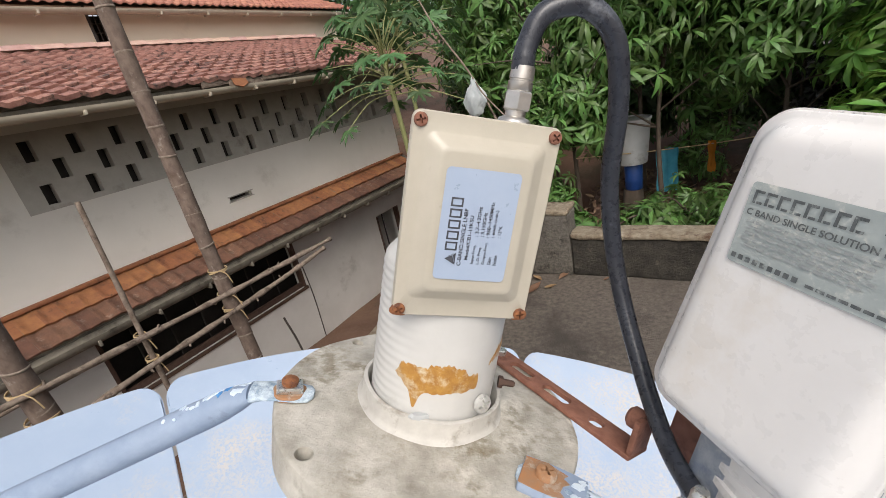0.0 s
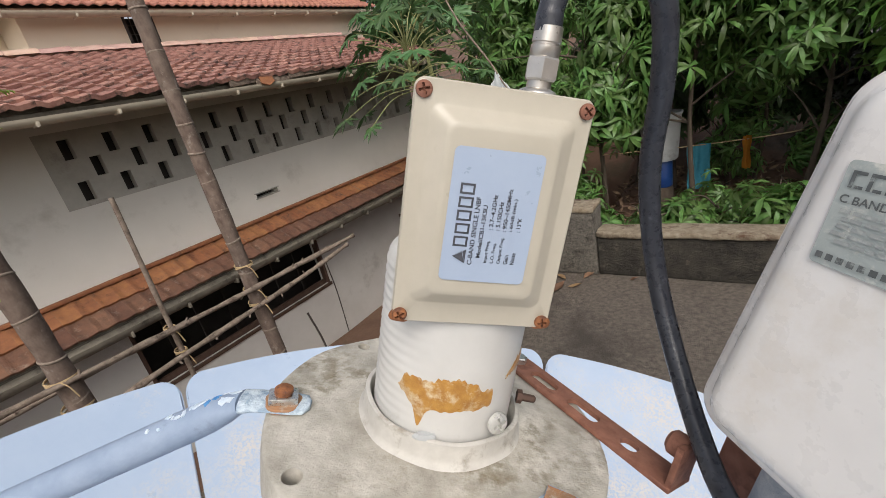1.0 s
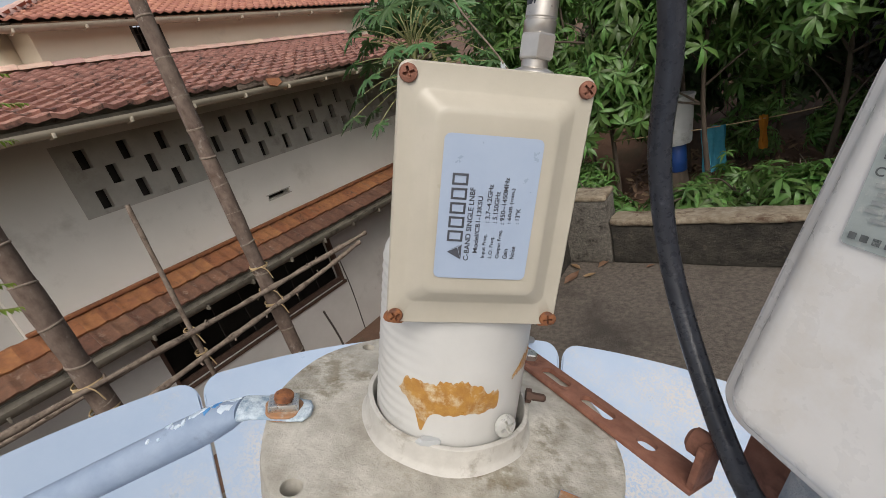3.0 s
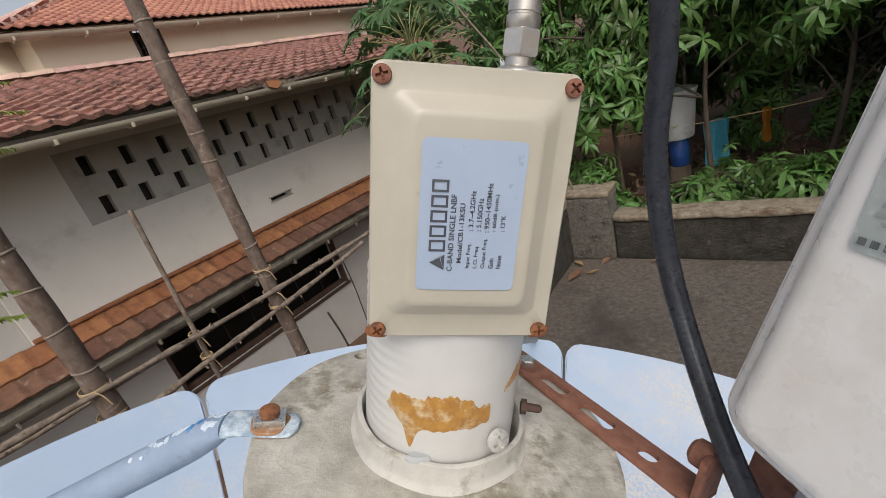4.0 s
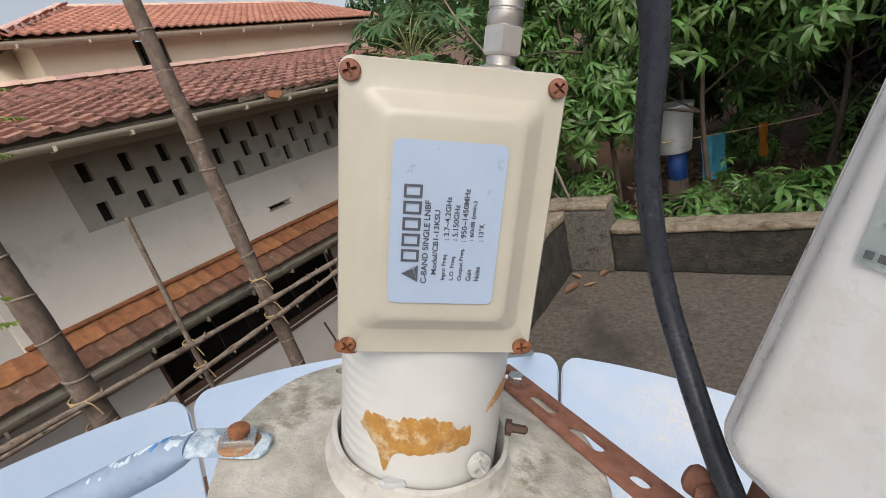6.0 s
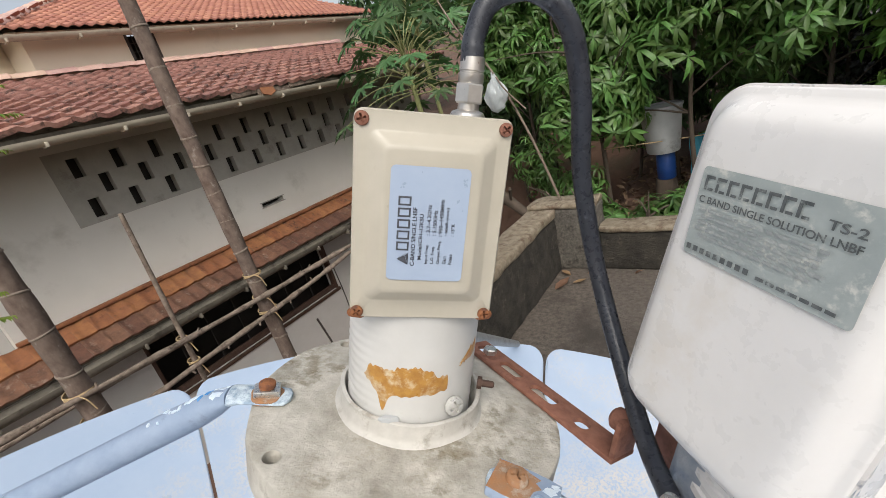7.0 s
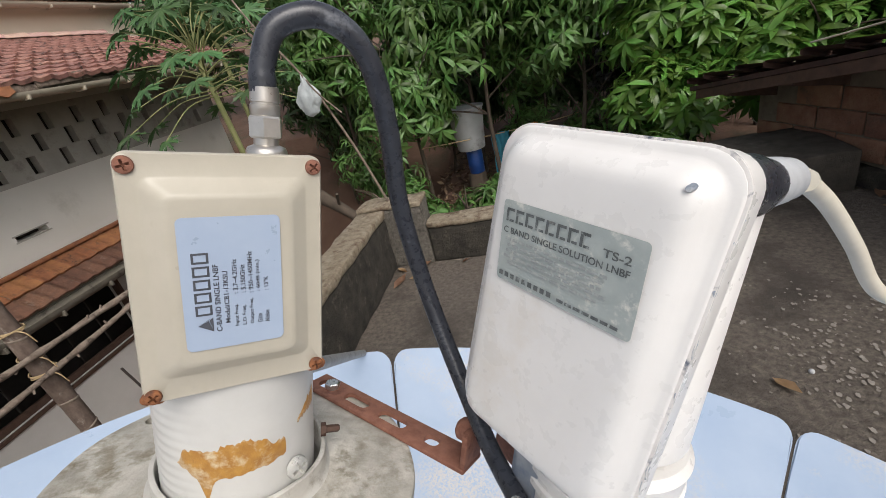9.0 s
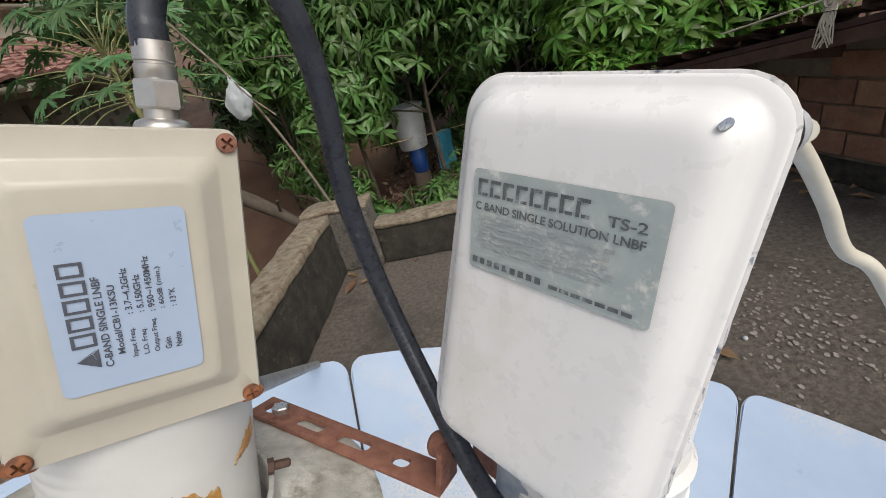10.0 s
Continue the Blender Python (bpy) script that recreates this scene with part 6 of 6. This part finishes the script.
part("line", sweep(bmesh.new(), spline([(0.0, 0, 0.07), (0.4, 0.05, 0.14), (0.9, 0.1, 0.27)], 6), 0.009, 6), M_ROPEPALE, tie_, "", 60)

# ---- pieces of walls and roofs ----
def tile_mesh(name, length, width, material, wave=1.0, nose=0.03):
    """A pan tile with a wave across it, a nose at the lower edge, length along x downwards."""
    n = 10
    bm = bmesh.new()
    top, low = [], []
    for s in (0.0, 0.9, 1.0):
        row = []
        for i in range(n + 1):
            u = i / n
            z = wave * (0.016 * math.cos(2 * math.pi * u * 1.0) + 0.012 * max(0, math.cos(2 * math.pi * (u * 2 - 0.2))))
            row.append((s * length, (u - 0.5) * width, z + (nose if s > 0.5 else 0.0) - (0.006 if s == 1 else 0)))
        top.append([bm.verts.new(q) for q in row])
    low = [bm.verts.new((length, v.co.y, v.co.z - nose)) for v in top[-1]]
    for a, b in zip(top, top[1:] + [low]):
        for i in range(n):
            bm.faces.new((a[i], b[i], b[i + 1], a[i + 1]))
    bmesh.ops.recalc_face_normals(bm, faces=bm.faces)
    return link_mesh(name, bm, material, 40)


def tile_roof(parent, mesh, x_top, z_top, x_low, z_low, y0, y1, courses, width, seed):
    r = random.Random(seed)
    slope = math.atan2(z_top - z_low, x_low - x_top)
    run = math.hypot(z_top - z_low, x_low - x_top)
    for c in range(courses):
        for j in range(int((y1 - y0) / width)):
            s = run * c / courses
            m = Matrix.Translation((x_top + s * math.cos(slope), y0 + (j + 0.5) * width, z_top - s * math.sin(slope) + r.uniform(-0.004, 0.004))) \
                @ Matrix.Rotation(slope + r.uniform(-0.008, 0.008), 4, "Y") @ Matrix.Rotation(r.uniform(-0.008, 0.008), 4, "Z")
            ob = new("tile", mesh)
            ob.parent = parent
            ob.matrix_basis = m


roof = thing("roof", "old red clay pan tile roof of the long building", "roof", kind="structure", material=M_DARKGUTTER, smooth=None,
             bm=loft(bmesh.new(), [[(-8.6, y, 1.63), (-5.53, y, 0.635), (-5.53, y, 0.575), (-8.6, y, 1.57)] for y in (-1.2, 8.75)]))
tile_roof(roof, tile_mesh("tile", 0.31, 0.225, M_TILE, 0.8, 0.05), -7.2, 1.22, -5.49, 0.688, -0.9, 8.75, 7, 0.225, 1)
ridge = thing("roof_flashing", "pale pink ridge tiles along the upper wall", "roof", kind="structure", bm=box(bmesh.new(), -8.62, -8.5, -1.2, 8.75, 1.6, 1.7), material=M_RIDGE)
bm = bmesh.new()
n = 8
rings_ = []
for x, r in ((0, 0.1), (0.4, 0.115), (0.41, 0.1)):
    rings_.append([(r * math.cos(math.pi * k / n), x, r * 0.8 * math.sin(math.pi * k / n)) for k in range(n + 1)])
vr = [[bm.verts.new(q) for q in row] for row in rings_]
for a, b in zip(vr, vr[1:]):
    for k in range(n):
        bm.faces.new((a[k], a[k + 1], b[k + 1], b[k]))
bmesh.ops.recalc_face_normals(bm, faces=bm.faces)
ridge_mesh = link_mesh("ridge_tile", bm, M_RIDGE, 40)
for k in range(24):
    ob = new("ridge_tile", ridge_mesh)
    ob.parent = ridge
    ob.matrix_basis = pose(-8.5, -1.2 + 0.41 * k, 1.685, 1.0, 0, 0)
low_roof = thing("roof_lower", "mossy orange clay tile skirt roof along the wall", "roof", kind="structure", material=M_DARKGUTTER, smooth=None,
                 bm=loft(bmesh.new(), [[(-6.6, y, -1.41), (-6.08, y, -1.735), (-6.08, y, -1.78), (-6.6, y, -1.47)] for y in (-1.2, 8.6)]))
tile_roof(low_roof, tile_mesh("tile", 0.34, 0.2, M_OLDTILE, 0.4), -6.58, -1.385, -6.3, -1.56, -1.2, 8.6, 1, 0.2, 2)
tile_roof(low_roof, tile_mesh("tile", 0.33, 0.2, M_MOSSTILE, 0.5), -6.31, -1.57, -6.04, -1.735, -1.2, 8.6, 1, 0.2, 4)
thing("ledge", "orange-brown cement ledge above the lower tiles", "trim", kind="structure", material=M_OLDTILE, smooth=60, bm=rough_block(-6.6, -6.52, Y0, Y1, -1.385, -1.335, 0.3, 0.004, 0.01))


def tile_field(name, corner, along, up_way, rows, cols, trim_fn, material, step=0.22, width=0.16):
    """Rows of wavy tiles as one mesh for a roof farther off."""
    verts, faces = [], []
    o, a, u = Vector(corner), Vector(along).normalized(), Vector(up_way).normalized()
    nrm = a.cross(u).normalized()
    if nrm.z < 0:
        nrm = -nrm
    for r in range(rows):
        for c in range(cols):
            if not trim_fn(r * step, c * width):
                continue
            base = len(verts)
            for s, lift in ((0, 0.03), (step + 0.03, 0.0)):
                for i in range(7):
                    p = o + u * (r * step + s) + a * (c * width + i / 6 * width) + nrm * (lift + 0.016 * math.cos(2 * math.pi * i / 6))
                    verts.append(p)
            for i in range(7):
                verts.append(verts[base + i] - nrm * 0.035)
            for i in range(6):
                faces.append((base + i, base + i + 1, base + 7 + i + 1, base + 7 + i))
                faces.append((base + 14 + i, base + 14 + i + 1, base + i + 1, base + i))
    return array_mesh(name, [tuple(v) for v in verts], faces, material)


tagged(part("tile_field", tile_field("tile_field", (-7.14, -0.9, 1.222), (0, 1, 0), (-1.36, 0, 0.45), 6, 43, lambda s, c: True, M_TILE, 0.24, 0.225), M_TILE, roof), kind="stuff")
HIP, TOP = Vector((-8.29, 2.1, 2.25)), Vector((-10.95, 3.95, 3.4))
up_way = Vector((TOP.x - HIP.x, 0, TOP.z - HIP.z))
bm = bmesh.new()
for q in ((HIP, Vector((HIP.x, 9.9, HIP.z)), Vector((TOP.x, 9.9, TOP.z)), TOP), (HIP - Vector((0, 0, 0.01)), TOP - Vector((0, 0, 0.01)), Vector((2 * TOP.x - HIP.x, HIP.y, HIP.z - 0.01)))):
    bm.faces.new([bm.verts.new(v) for v in q])
bmesh.ops.solidify(bm, geom=bm.faces[:], thickness=0.05)
up_roof = thing("roof_upper", "red clay tile hipped roof of the upper storey", "roof", kind="structure", material=M_DARKGUTTER, smooth=None, bm=bm)
lean_y = (TOP.y - HIP.y) / up_way.length
tagged(part("tile_field", tile_field("tile_field", HIP + Vector((0.05, 0, 0.04)), (0, 1, 0), up_way, 13, 50, lambda s, c: c > s * lean_y - 0.1, M_TILEMESH), M_TILEMESH, up_roof), kind="stuff")
side_way = Vector((0, TOP.y - HIP.y, TOP.z - HIP.z))
lean_x = (HIP.x - TOP.x) / side_way.length
tagged(part("tile_field", tile_field("tile_field", HIP + Vector((0, 0, 0.04)), (-1, 0, 0), side_way, 10, 33, lambda s, c: s * lean_x - 0.1 < c < 2 * (HIP.x - TOP.x) - s * lean_x, M_TILEMESH), M_TILEMESH, up_roof), kind="stuff")
hip_way = (TOP - HIP).normalized()
for k in range(int((TOP - HIP).length / 0.4)):
    ob = new("ridge_tile", ridge_mesh)
    ob.parent = up_roof
    ob.matrix_basis = Matrix.Translation(HIP + hip_way * 0.4 * k + Vector((0, 0, 0.06))) @ hip_way.to_track_quat("Y", "Z").to_matrix().to_4x4()
for k in range(14):
    ob = new("ridge_tile", ridge_mesh)
    ob.parent = up_roof
    ob.matrix_basis = pose(TOP.x, TOP.y + 0.41 * k, TOP.z + 0.02)

bm = box(bmesh.new(), 0, 0.36, -0.02, 0.0, 0, 0.16, 0.008, 1)
block_mesh = link_mesh("block", bm, M_LATERITE, 40)
for row in range(5):
    for k in range(10):
        x = 0.02 + 0.37 * k - (0.18 if row % 2 else 0)
        z = GROUND_Z + 0.16 + 0.17 * row
        if x >= 0.0 and z + 0.17 < verge(x, 0) - 0.08 and x < 3.05:
            ob = new("block", block_mesh)
            ob.parent = shed_wall
            ob.matrix_basis = Matrix.Translation((x, -0.002 + rnd.uniform(-0.006, 0.004), z)) @ Matrix.Rotation(rnd.uniform(-0.012, 0.012), 4, "Y")
shed_tile = tile_mesh("tile", 0.36, 0.235, M_SHEDROOF, 0.5, 0.035)
for c in range(12):
    for j in range(9):
        x, y = 0.05 + 0.3 * c + rnd.uniform(-0.03, 0.03), -0.39 + 0.235 * j + (rnd.uniform(-0.05, 0.02) if j == 0 else 0)
        ob = new("tile", shed_tile)
        ob.parent = shed_roof
        ob.matrix_basis = Matrix.Translation((x, y, verge(x, y) - 0.02 + rnd.uniform(0, 0.02))) @ Matrix.Rotation(-0.217 + rnd.uniform(-0.02, 0.02), 4, "X") @ Matrix.Rotation(math.pi + rnd.uniform(-0.05, 0.05), 4, "Z") @ Matrix.Rotation(0.2 + rnd.uniform(-0.03, 0.03), 4, "Y")
